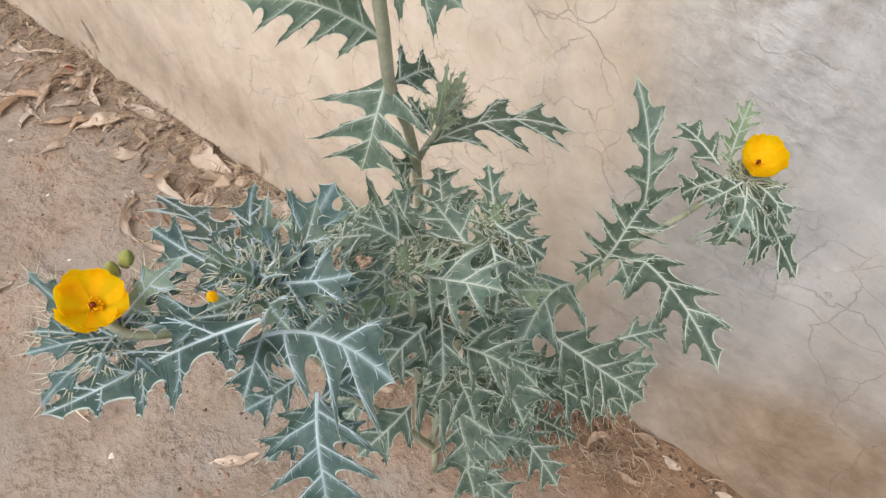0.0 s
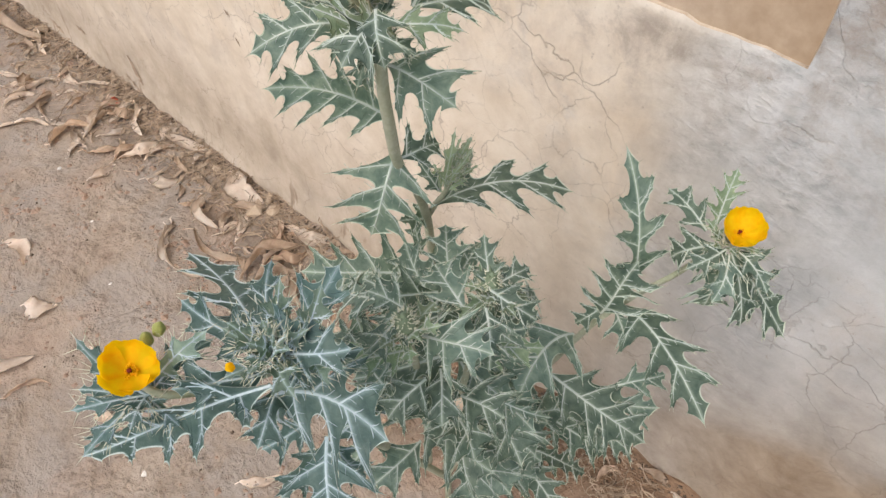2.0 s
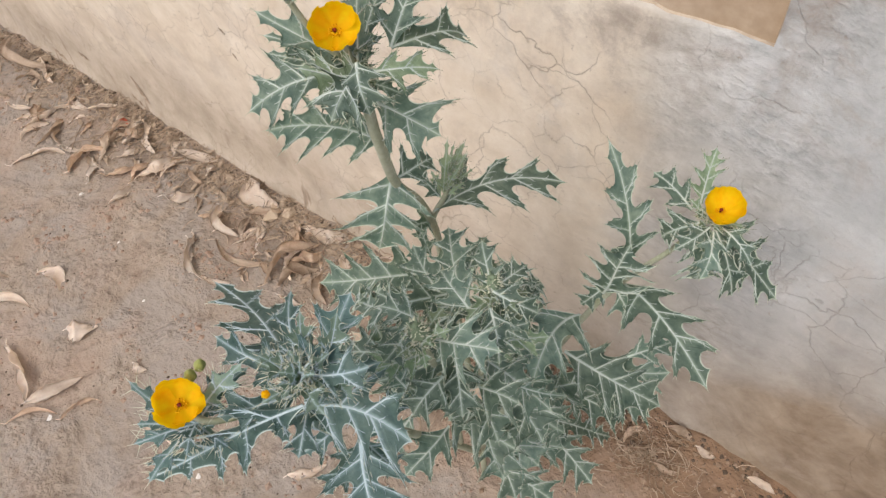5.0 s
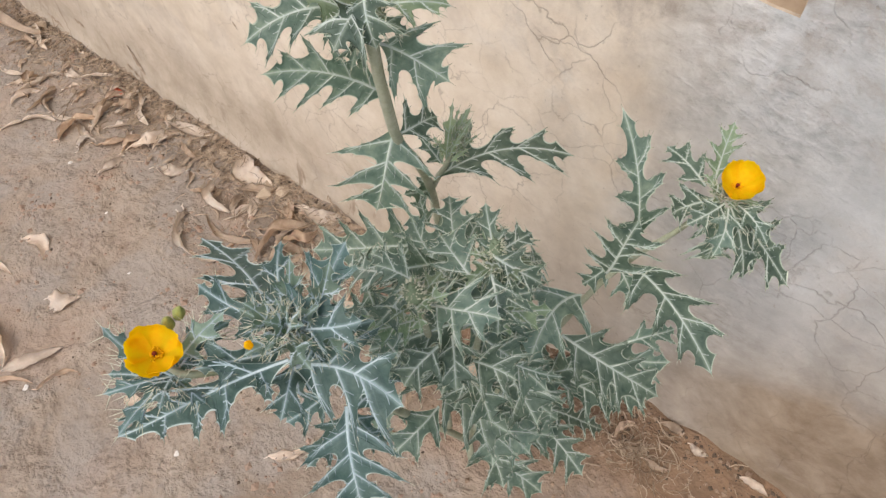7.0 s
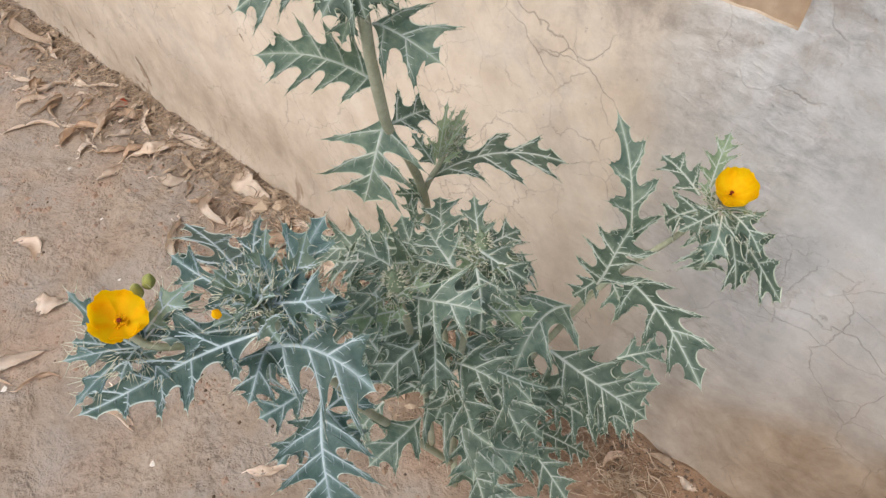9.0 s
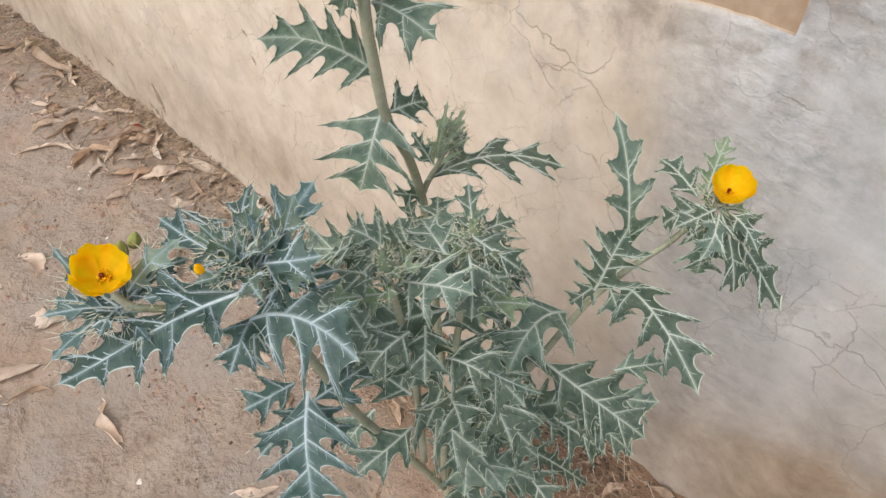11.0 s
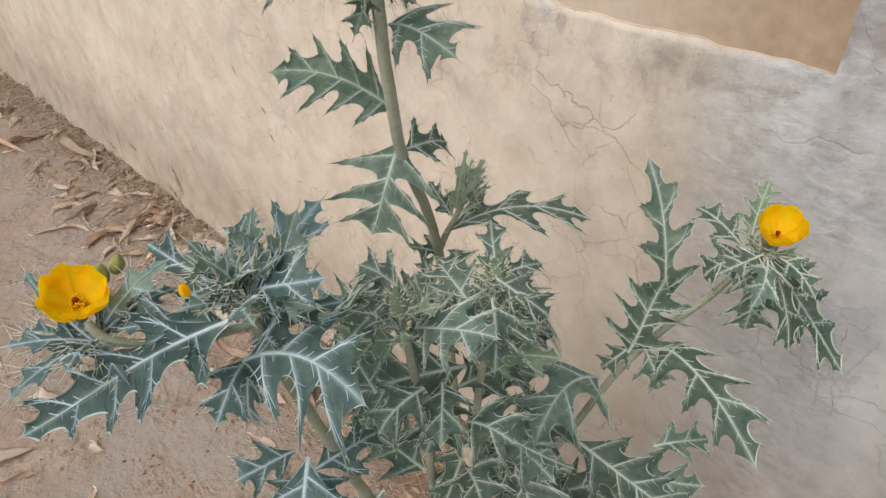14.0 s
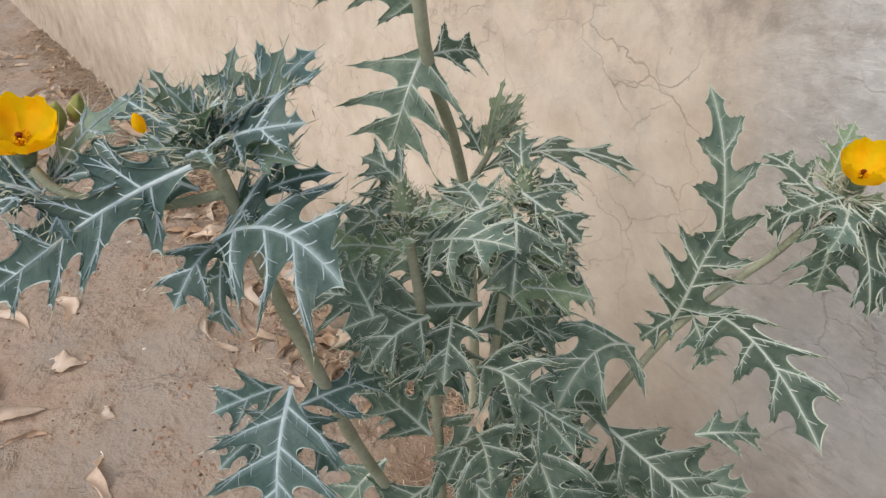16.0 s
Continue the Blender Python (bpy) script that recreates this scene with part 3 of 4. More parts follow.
        for p, a in zip(outline, anchor):
            m = Vector((a, 0))
            d = (p - m).length
            rim = max(d - min(0.0010, 0.018 * width), 0.0)
            row = []
            for c_ in (0.0, min(0.0016, 0.12 * d), min(0.0040, 0.28 * d), 0.45 * d, 0.72 * rim, rim, d):
                q = m + (p - m) * (c_ / d if d else 0)
                vert = bm.verts.new(lay(q.x, q.y) + up * (min(0.0010, 0.03 * width) if c_ == d and d > 0.004 else 0.0))
                near = max(0.0, 1 - abs(q.y) / (0.0010 + 0.055 * width))
                for r_, t_ in lines:
                    k = min(max((q - r_).dot(t_ - r_) / (t_ - r_).length_squared, 0), 1)
                    near = max(near, (1 - k * 0.9) * (1 - (q - r_.lerp(t_, k)).length / (0.0008 + 0.042 * width)))
                vert[rib] = near
                row.append(vert)
            rows.append(row)
        for r0, r1 in zip(rows, rows[1:]):
            for k in range(6):
                quad = (r0[k], r1[k], r1[k + 1], r0[k + 1]) if hand == -1 else (r0[k], r0[k + 1], r1[k + 1], r1[k])
                if (quad[0].co - quad[2].co).length > 1e-7:
                    bm.faces.new(quad).material_index = 1 if k == 5 else 0
        for p, way in teeth:
            root3 = lay(p.x, p.y)
            q = p + way.normalized() * 0.004
            out = (lay(q.x, q.y) - root3).normalized() + up * rnd.uniform(-0.1, 0.35)
            spine(bm, root3 - out.normalized() * 0.0006, out, rnd.uniform(0.003, 0.0065) * spiny * (1.35 if blue else 1.0), 0.00045, 2)
        # ribs run to the lobes and fork to their teeth
        def strip(path, w0, w1):
            prev = None
            for i, q in enumerate(path):
                f = i / (len(path) - 1)
                d = (path[min(i + 1, len(path) - 1)] - path[max(i - 1, 0)]).normalized()
                s = Vector((-d.y, d.x)) * (w0 + (w1 - w0) * f)
                pair = [veins.verts.new(lay(r.x, r.y) + up * h) for r, h in ((q - s, 0.0004), (q, 0.0012 + w0 * 0.25), (q + s, 0.0004))]
                if prev:
                    veins.faces.new((prev[0], pair[0], pair[1], prev[1]))
                    veins.faces.new((prev[1], pair[1], pair[2], prev[2]))
                prev = pair
        thick = ribs * (0.0004 + 0.0115 * width)
        if hand == 1:
            strip([Vector((length * (i / 14) * 0.98, 0)) for i in range(15)], thick * 1.7, thick * 0.25)
        for root, top, low2, high, reach in rib_ends:
            bend = root.lerp(top, 0.5) + Vector((-0.05 * reach, 0))
            line = [(1 - t) ** 2 * root + 2 * t * (1 - t) * bend + t * t * top.lerp(root, 0.06) for t in (i / 6 for i in range(7))]
            strip(line[:-1], thick * 0.85, thick * 0.10)
            for end, at in ((low2, 2), (high, 3)):
                strip([line[at].lerp(end, t) for t in (0, 0.4, 0.75)], thick * 0.42, thick * 0.08)
            for at, sign in ((1, 1), (2, -1), (2, 1), (3, -1), (4, 1)):
                go = (line[at + 1] - line[at]).normalized()
                out = Vector((-go.y, go.x)) * sign
                off = (go * 0.8 + out) * reach * rnd.uniform(0.07, 0.15) * (1.15 - 0.13 * at)
                strip([line[at], line[at] + off * 0.5 + go * 0.01 * reach, line[at] + off], thick * 0.36, thick * 0.05)
        # short feathery veins beside the midrib
        for i in range(2 * lobes):
            u = length * (0.08 + 0.82 * (i + rnd.uniform(0.2, 0.8)) / (2 * lobes))
            off = Vector((0.9, hand)) * width * rnd.uniform(0.08, 0.16)
            strip([Vector((u, 0)), Vector((u, 0)) + off * 0.55 + Vector((0.01 * width, 0)), Vector((u, 0)) + off], thick * 0.45, thick * 0.05)
    home(bm), home(veins)
    blade = part("leaf", bm, [mat or (BLUE if blue else BLADE), BLUE_EDGE if blue else EDGE, SPINE], plant)
    part("rib", veins, BLUE_RIB if blue else RIB, blade, "pale white leaf ribs")
    return blade


def stem(name, points, r0, r1, steps=18, prickles=40):
    bm = bmesh.new()
    tube(bm, points, r0, r1, steps, 10, 0.12)
    rnd = random.Random(len(name) + points[0][0])
    for _ in range(prickles):
        f = rnd.random()
        c = bezier(points, f)
        d = (bezier(points, min(f + 0.02, 1)) - bezier(points, max(f - 0.02, 0))).normalized()
        a = (d.orthogonal().normalized())
        a.rotate(Matrix.Rotation(rnd.uniform(0, 6.28), 3, d))
        spine(bm, c + a * (r0 + (r1 - r0) * f) * 0.9, a + d * 0.3, rnd.uniform(0.002, 0.005), 0.0004, 1)
    return part(name, home(bm), [STEM, SPINE], plant)


def flower(centre, facing, radius, seed, cup=0.5, close=0.55):
    """Six overlapping crinkled petals round a ring of stamens and a dark stigma."""
    rnd = random.Random(seed)
    z = Vector(facing).normalized()
    x = z.orthogonal().normalized()
    y = z.cross(x)
    centre = Vector(centre) - z * 0.70 * cup * radius
    bm = bmesh.new()
    tube(bm, [centre - z * 0.016, centre - z * 0.010, centre - z * 0.004], 0.004, 0.007, 6, 10)
    head = part("flower", home(bm), BUD, plant, "open bright yellow six-petalled flower")
    for k in range(6):
        bm = bmesh.new()
        turn = k * math.pi / 3 + rnd.uniform(-0.12, 0.12)
        inner = k % 2
        size = radius * rnd.uniform(0.94, 1.06)
        grid = []
        nu, nv = 10, 12
        for i in range(nu + 1):
            r = i / nu
            row = []
            for j in range(nv + 1):
                s = j / nv * 2 - 1
                half = 0.88 - 0.12 * r * r
                a = turn + s * half
                edge = 1 - 0.08 * abs(s) ** 3 - 0.045 * math.sin(s * 3.5 + seed + k * 2.2) * r - 0.02 * math.sin(s * 15 + k * 2) * r
                rad = size * (r - (close + inner * 0.12) * max(r - 0.57, 0) ** 1.25) * edge
                h = cup * size * (r ** 1.7) * 0.9 + (0.0030 if inner else 0) * r + 0.0024 * math.sin(s * 6 + k + seed) * r * r + 0.0008 * math.sin(s * 17 + r * 6) * r * r
                row.append(bm.verts.new(centre + x * math.cos(a) * rad + y * math.sin(a) * rad + z * h))
            grid.append(row)
        for i in range(nu):
            for j in range(nv):
                bm.faces.new((grid[i][j], grid[i + 1][j], grid[i + 1][j + 1], grid[i][j + 1]))
        bmesh.ops.remove_doubles(bm, verts=bm.verts, dist=1e-5)
        part("petal", home(bm), PETAL, head)
    bm = bmesh.new()
    for i in range(30):
        a, r = rnd.uniform(0, 6.28), rnd.uniform(0.08, 0.2) * radius
        root = centre + (x * math.cos(a) + y * math.sin(a)) * 0.002
        top = centre + (x * math.cos(a) + y * math.sin(a)) * r + z * rnd.uniform(0.10, 0.20) * radius
        tube(bm, [root, root.lerp(top, 0.5) + z * 0.001, top], 0.0003, 0.0003, 3, 4)
        bmesh.ops.create_icosphere(bm, subdivisions=1, radius=0.0009, matrix=Matrix.Translation(top))
    part("stamen_ring", home(bm), STAMEN, head, "ring of yellow stamens")
    bm = bmesh.new()
    bmesh.ops.create_uvsphere(bm, u_segments=10, v_segments=6, radius=0.07 * radius, matrix=Matrix.Translation(centre + z * 0.24 * radius) @ Matrix.Diagonal((1, 1, 0.7, 1)))
    tube(bm, [centre, centre + z * 0.15 * radius, centre + z * 0.23 * radius], 0.0014, 0.0012, 4, 6)
    part("stigma", home(bm), STIGMA, head, "small dark red stigma")
    return head


def bud(centre, axis, size, seed, spines=50, mat=None):
    """A swollen pod with ribs, three horns and many spines."""
    rnd = random.Random(seed)
    z = Vector(axis).normalized()
    centre = Vector(centre)
    m = Matrix.Translation(centre) @ z.to_track_quat("Z", "Y").to_matrix().to_4x4()
    bm = bmesh.new()
    bmesh.ops.create_uvsphere(bm, u_segments=16, v_segments=10, radius=1.0)
    for v in bm.verts:
        a = math.atan2(v.co.y, v.co.x)
        swell = 1 + 0.08 * math.cos(5 * a)
        taper = 1 - 0.35 * max(v.co.z, 0)
        v.co = Vector((v.co.x * size * 0.55 * swell * taper, v.co.y * size * 0.55 * swell * taper, v.co.z * size))
    bmesh.ops.transform(bm, matrix=m, verts=bm.verts)
    for _ in range(spines):
        a, h = rnd.uniform(0, 6.28), rnd.uniform(-0.8, 0.9)
        r = math.sqrt(1 - h * h)
        local = Vector((math.cos(a) * r * 0.55, math.sin(a) * r * 0.55, h)) * size
        way = m.to_3x3() @ (Vector((math.cos(a) * r, math.sin(a) * r, h * 0.5 + 0.5)))
        spine(bm, m @ local, way, min(size, 0.013) * rnd.uniform(0.25, 0.5), 0.0008, 1)
    for k in range(0 if mat else 3):
        a = k * 2.09 + seed
        way = m.to_3x3() @ Vector((math.cos(a) * 0.3, math.sin(a) * 0.3, 1))
        spine(bm, m @ Vector((math.cos(a) * 0.2 * size, math.sin(a) * 0.2 * size, size * 0.9)), way, min(size, 0.011) * 0.8, 0.0016, 0)
    return part("bud", home(bm), [mat or BUD, SPINE], plant, "yellow bud about to open" if mat is PETAL else "smooth olive-green bud" if mat else "spiny green bud")


def tuft(centre, axis, count, length, width, seed, spread=(0.3, 1.1), mat=None, face=None):
    """A whorl of small young leaves round a shoot's end."""
    rnd = random.Random(seed)
    z = Vector(axis).normalized()
    x = z.orthogonal().normalized()
    y = z.cross(x)
    for k in range(count):
        a = k * 2.399 + seed
        out = spread[0] + (spread[1] - spread[0]) * k / max(count - 1, 1)
        way = z * math.cos(out) + (x * math.cos(a) + y * math.sin(a)) * math.sin(out)
        root = Vector(centre) - z * length * 0.25 * k / count + way * length * 0.1
        size = length * rnd.uniform(0.75, 1.15) * (0.65 + 0.35 * k / count)
        leaf(tuple(root), tuple(root + way * size), width * size / length, 0.12 * size, face or tuple(z * 0.9 - way * 0.2 + Vector((0.1, -0.1, 0.1))), 2, 0.15 if face else 0.45, 1.3, 0.3, mat or YOUNG)


# stems and branches
stem("stem", [(0.100, -0.330, 0.0), (0.070, -0.300, 0.25), (0.015, -0.265, 0.50), (0.000, -0.266, 0.70), (0.018, -0.290, 0.79), (0.044, -0.331, 0.887), (0.072, -0.380, 0.976), (0.094, -0.409, 1.08), (0.092, -0.411, 1.135), (0.072, -0.409, 1.178)], 0.0068, 0.0052, 32, 60)
stem("branch", [(0.090, -0.320, 0.10), (0.150, -0.290, 0.38), (0.213, -0.249, 0.58), (0.250, -0.222, 0.70), (0.281, -0.200, 0.77), (0.315, -0.180, 0.83), (0.345, -0.168, 0.90)], 0.0058, 0.0030, 26, 60)
stem("branch", [(0.095, -0.335, 0.12), (0.110, -0.430, 0.40), (0.130, -0.510, 0.63), (0.143, -0.546, 0.762), (0.158, -0.578, 0.88), (0.170, -0.602, 0.985)], 0.0070, 0.0044, 24, 60)
stem("branch", [(0.095, -0.335, 0.15), (0.150, -0.380, 0.45), (0.185, -0.395, 0.70), (0.214, -0.402, 0.90)], 0.0062, 0.0036, 18, 40)
stem("branch", [(0.120, -0.400, 0.35), (0.150, -0.430, 0.62), (0.178, -0.465, 0.80), (0.190, -0.488, 0.92)], 0.0058, 0.0036, 16, 40)
stem("branch", [(0.168, -0.600, 0.966), (0.150, -0.637, 0.962), (0.130, -0.676, 0.974), (0.117, -0.686, 0.988)], 0.0034, 0.0030, 12, 20)
stem("branch", [(0.016, -0.286, 0.785), (0.032, -0.290, 0.82), (0.046, -0.286, 0.85), (0.048, -0.274, 0.872)], 0.0042, 0.003, 10, 20)

# open flowers, buds and young shoots
flower((0.086, -0.419, 1.197), (0.55, -0.35, 0.75), 0.0255, 3, 0.6, 0.60)
flower((0.119, -0.687, 1.014), (0.38, 0.0, 0.92), 0.0280, 5, 0.60, 0.80)
flower((0.354, -0.170, 0.928), (0.16, -0.24, 0.95), 0.0298, 8, 0.70, 0.74)
bud((0.174, -0.604, 1.002), (0.2, -0.1, 1), 0.010, 2)
bud((0.210, -0.393, 0.918), (0.1, -0.1, 1), 0.019, 4, 150)
bud((0.190, -0.488, 0.928), (0.0, -0.1, 1), 0.019, 6, 150)
bud((0.340, -0.150, 0.900), (-0.1, 0.1, 1), 0.009, 7)
bud((0.102, -0.665, 1.009), (0.2, 0.1, 1), 0.0095, 11, 0, OLIVE)
bud((0.103, -0.654, 1.012), (0.3, 0.3, 1), 0.0090, 12, 0, OLIVE)
bud((0.067, -0.439, 1.236), (0.3, 0.2, 1), 0.0085, 13, 0, PETAL)
stem("branch", [(0.086, -0.408, 1.150), (0.070, -0.425, 1.185), (0.065, -0.440, 1.228)], 0.0032, 0.0024, 8, 14)
tuft((0.066, -0.440, 1.226), (0.2, 0.1, 1), 6, 0.024, 0.008, 13, (0.3, 1.0))
tuft((0.082, -0.411, 1.160), (0.5, -0.35, 0.75), 6, 0.028, 0.011, 15, (1.2, 1.8))
bud((0.176, -0.638, 1.023), (0.2, -0.2, 1), 0.0062, 14, 0, PETAL)
tuft((0.176, -0.606, 1.000), (0.25, -0.1, 0.95), 11, 0.052, 0.018, 1, (0.20, 1.2), PALE_BLUE)
tuft((0.212, -0.396, 0.905), (0.1, -0.1, 1), 8, 0.042, 0.016, 2, (0.7, 1.5))
tuft((0.191, -0.489, 0.915), (0.05, -0.1, 1), 8, 0.040, 0.016, 3, (0.7, 1.5))
tuft((0.345, -0.167, 0.893), (0.05, -0.25, 1), 9, 0.034, 0.011, 4, (0.6, 1.5))
tuft((0.088, -0.409, 1.142), (0.4, -0.25, 0.85), 6, 0.036, 0.015, 5, (1.1, 1.8), BLADE)
tuft((0.048, -0.280, 0.868), (-0.10, 0.66, 0.62), 6, 0.074, 0.011, 6, (0.05, 0.38), SHOOT, (0.4, -0.5, 0.75))
tuft((0.050, -0.276, 0.868), (0.12, 0.66, 0.60), 5, 0.058, 0.011, 9, (0.12, 0.55), SHOOT, (0.4, -0.5, 0.75))
tuft((0.046, -0.286, 0.854), (0.0, 0.60, 0.70), 3, 0.044, 0.011, 10, (0.3, 0.8), SHOOT, (0.4, -0.5, 0.75))

# leaves begin
leaf((0.042, -0.360, 1.006), (-0.034, -0.448, 1.050), .043, lie=(-0.007, -0.403, 1.076), mid=(0.010, -0.404, 1.042), lobes=4)
leaf((0.088, -0.398, 1.108), (0.156, -0.388, 1.095), .042, .012, lobes=2)
leaf((0.084, -0.363, 1.144), (0.101, -0.275, 1.109), .034, .012)
leaf((0.084, -0.363, 1.144), (0.073, -0.304, 1.178), .028, .006)
leaf((0.088, -0.418, 1.150), (0.036, -0.490, 1.142), .034, mid=(0.064, -0.459, 1.160), lobes=3)
leaf((0.088, -0.408, 1.150), (0.020, -0.442, 1.205), .024, .006)
leaf((0.088, -0.408, 1.150), (0.068, -0.366, 1.212), .018, .004)
leaf((0.088, -0.408, 1.150), (0.037, -0.313, 1.172), .018, .004)
leaf((0.088, -0.408, 1.150), (0.014, -0.443, 1.176), .018, .006)
leaf((0.088, -0.408, 1.150), (0.020, -0.450, 1.163), .016, .006)
leaf((0.067, -0.376, 0.990), (0.071, -0.428, 0.908), .062, .006, (0.66, -0.48, 0.58), lobes=3, fold=.02, bay=.14)
leaf((0.037, -0.331, 0.722), (-0.074, -0.440, 0.732), .056, .016)
leaf((0.106, -0.346, 0.747), (0.080, -0.244, 0.751), .034, .008)
leaf((0.016, -0.290, 0.783), (0.019, -0.339, 0.822), .024, .004)
leaf((0.033, -0.315, 0.746), (0.001, -0.304, 0.785), .018, .004)
leaf((0.034, -0.298, 0.824), (0.148, -0.158, 0.836), .062, lie=(0.048, -0.150, 0.838), mid=(0.086, -0.230, 0.856), lobes=3, fold=.02, bay=.20)
leaf((0.041, -0.290, 0.853), (0.012, -0.297, 0.890), .016, .004)
leaf((0.274, -0.195, 0.795), (0.206, -0.174, 0.951), .034, ribs=.85, lie=(0.232, -0.220, 0.910), mid=(0.262, -0.205, 0.885), lobes=3, bay=.20)
leaf((0.258, -0.222, 0.736), (0.282, -0.214, 0.850), .052, .006, (0.40, -0.55, 0.73), lobes=3, fold=.08, bay=.26)
leaf((0.276, -0.202, 0.750), (0.429, -0.269, 0.736), .050, lie=(0.366, -0.277, 0.763), mid=(0.355, -0.234, 0.770), lobes=3, bay=.26)
leaf((0.352, -0.172, 0.896), (0.442, -0.118, 0.768), .042, mid=(0.388, -0.148, 0.840), lobes=3, ribs=.7)
leaf((0.348, -0.178, 0.896), (0.356, -0.190, 0.812), .038, .012, lobes=3, ribs=.7)
leaf((0.356, -0.175, 0.894), (0.402, -0.185, 0.812), .032, .012, lobes=2, ribs=.7)
leaf((0.318, -0.150, 0.880), (0.254, -0.126, 0.887), .026, .004, lobes=2)
leaf((0.322, -0.140, 0.885), (0.305, -0.088, 0.926), .020, .003, lobes=3, mat=YOUNG)
leaf((0.356, -0.182, 0.898), (0.372, -0.236, 0.882), .022, .006, lobes=2, spiny=1.6)
leaf((0.350, -0.180, 0.900), (0.334, -0.226, 0.892), .020, .006, lobes=2, spiny=1.6)
leaf((0.362, -0.172, 0.898), (0.408, -0.190, 0.888), .020, .006, lobes=2, spiny=1.6)
leaf((0.338, -0.172, 0.892), (0.298, -0.176, 0.842), .034, .006, lobes=2)
leaf((0.255, -0.206, 0.734), (0.232, -0.232, 0.696), .024, .006)
leaf((0.272, -0.212, 0.744), (0.300, -0.214, 0.700), .028, .004, (0.40, -0.50, 0.75))
leaf((0.158, -0.602, 0.990), (-0.074, -0.560, 0.874), .046, bay=.24, lie=(0.001, -0.537, 0.885), mid=(0.052, -0.580, 0.934), lobes=3)
leaf((0.163, -0.607, 0.995), (0.088, -0.631, 1.007), 0.021, .010)
leaf((0.186, -0.604, 1.004), (0.176, -0.532, 1.040), .030, .004, lobes=2)
leaf((0.166, -0.601, 1.003), (0.110, -0.557, 1.015), 0.019, .006)
leaf((0.184, -0.600, 1.004), (0.226, -0.570, 1.022), .026, .006, lobes=2)
leaf((0.196, -0.622, 1.002), (0.060, -0.753, 0.884), .036, bay=.34, lie=(0.155, -0.675, 0.924), mid=(0.134, -0.685, 0.955), lobes=4)
leaf((0.166, -0.612, 0.936), (0.266, -0.576, 0.948), .058, bay=.22, lie=(0.206, -0.550, 0.988), mid=(0.212, -0.591, 0.958), lobes=3, fold=.03)
leaf((0.178, -0.590, 0.990), (0.186, -0.556, 1.048), .018, .004, (0.75, -0.35, 0.55), lobes=2, fold=.45, spiny=1.6, mat=PALE_BLUE)
leaf((0.166, -0.596, 0.990), (0.156, -0.574, 1.046), .016, .004, (0.75, -0.35, 0.55), lobes=2, fold=.45, spiny=1.6, mat=PALE_BLUE)
leaf((0.172, -0.612, 0.992), (0.158, -0.622, 1.044), .016, .004, (0.80, 0.20, 0.55), lobes=2, fold=.45, spiny=1.6, mat=PALE_BLUE)
leaf((0.163, -0.601, 0.944), (0.209, -0.549, 0.982), 0.026, .008)
leaf((0.168, -0.614, 0.973), (0.139, -0.674, 0.989), 0.027, .010)
leaf((0.157, -0.603, 0.926), (0.181, -0.648, 0.910), 0.026, .014)
leaf((0.072, -0.377, 0.982), (0.078, -0.326, 0.974), .030, .006, (0.62, -0.45, 0.64), lobes=2, fold=.05)
leaf((0.156, -0.576, 0.782), (0.218, -0.637, 0.700), .060, .014, lobes=3, bay=.22)
leaf((0.108, -0.568, 0.737), (0.095, -0.626, 0.731), .030, .008)
leaf((0.150, -0.571, 0.751), (0.138, -0.479, 0.720), .032, .010)
leaf((0.196, -0.418, 0.812), (0.126, -0.514, 0.790), .056, mid=(0.182, -0.468, 0.822), lobes=3, fold=.06, bay=.22)
leaf((0.132, -0.417, 0.570), (0.265, -0.420, 0.597), .062, .016)
leaf((0.220, -0.241, 0.561), (0.378, -0.202, 0.488), .066, .016)
leaf((0.243, -0.250, 0.704), (0.249, -0.372, 0.696), .060, lie=(0.181, -0.286, 0.737), mid=(0.234, -0.306, 0.726), lobes=2)
leaf((0.238, -0.394, 0.716), (0.290, -0.352, 0.674), .012, .008, lobes=3, mat=PALE_BLUE)
leaf((0.206, -0.402, 0.866), (0.184, -0.312, 0.844), .038, .010, lobes=3)
leaf((0.190, -0.368, 0.824), (0.176, -0.246, 0.727), .036, .014, lobes=3)
leaf((0.160, -0.373, 0.677), (0.288, -0.379, 0.686), .050, .012)
leaf((0.191, -0.281, 0.452), (0.282, -0.216, 0.514), .052, .012)
leaf((0.221, -0.275, 0.365), (0.304, -0.165, 0.205), .034, .012)
leaf((0.223, -0.276, 0.305), (0.336, -0.295, 0.283), .048, .012)
leaf((0.147, -0.440, 0.538), (0.144, -0.536, 0.520), .046, .012)
leaf((0.188, -0.470, 0.890), (0.266, -0.454, 0.917), .042, .008, lobes=3)
leaf((0.214, -0.351, 0.668), (0.258, -0.412, 0.635), .042, .012)
leaf((0.160, -0.489, 0.937), (-0.028, -0.418, 0.710), .030, .010)
leaf((0.152, -0.370, 0.685), (0.222, -0.387, 0.627), .040, .010)
leaf((0.204, -0.478, 0.834), (0.196, -0.528, 0.810), .036, .010)
leaf((0.312, -0.222, 0.618), (0.348, -0.151, 0.606), .030, .008)
leaf((0.246, -0.211, 0.467), (0.366, -0.192, 0.413), .044, .010)
leaf((0.095, -0.394, 0.569), (0.045, -0.427, 0.580), .040, .010)
leaf((0.175, -0.390, 0.666), (0.185, -0.447, 0.591), .040, .010)
leaf((0.216, -0.401, 0.920), (0.261, -0.382, 0.890), .028, .006)
leaf((0.216, -0.401, 0.920), (0.220, -0.346, 0.912), .022, .005)
leaf((0.216, -0.401, 0.920), (0.182, -0.372, 0.951), .020, .005)
leaf((0.223, -0.414, 0.911), (0.257, -0.441, 0.866), .030, .010)
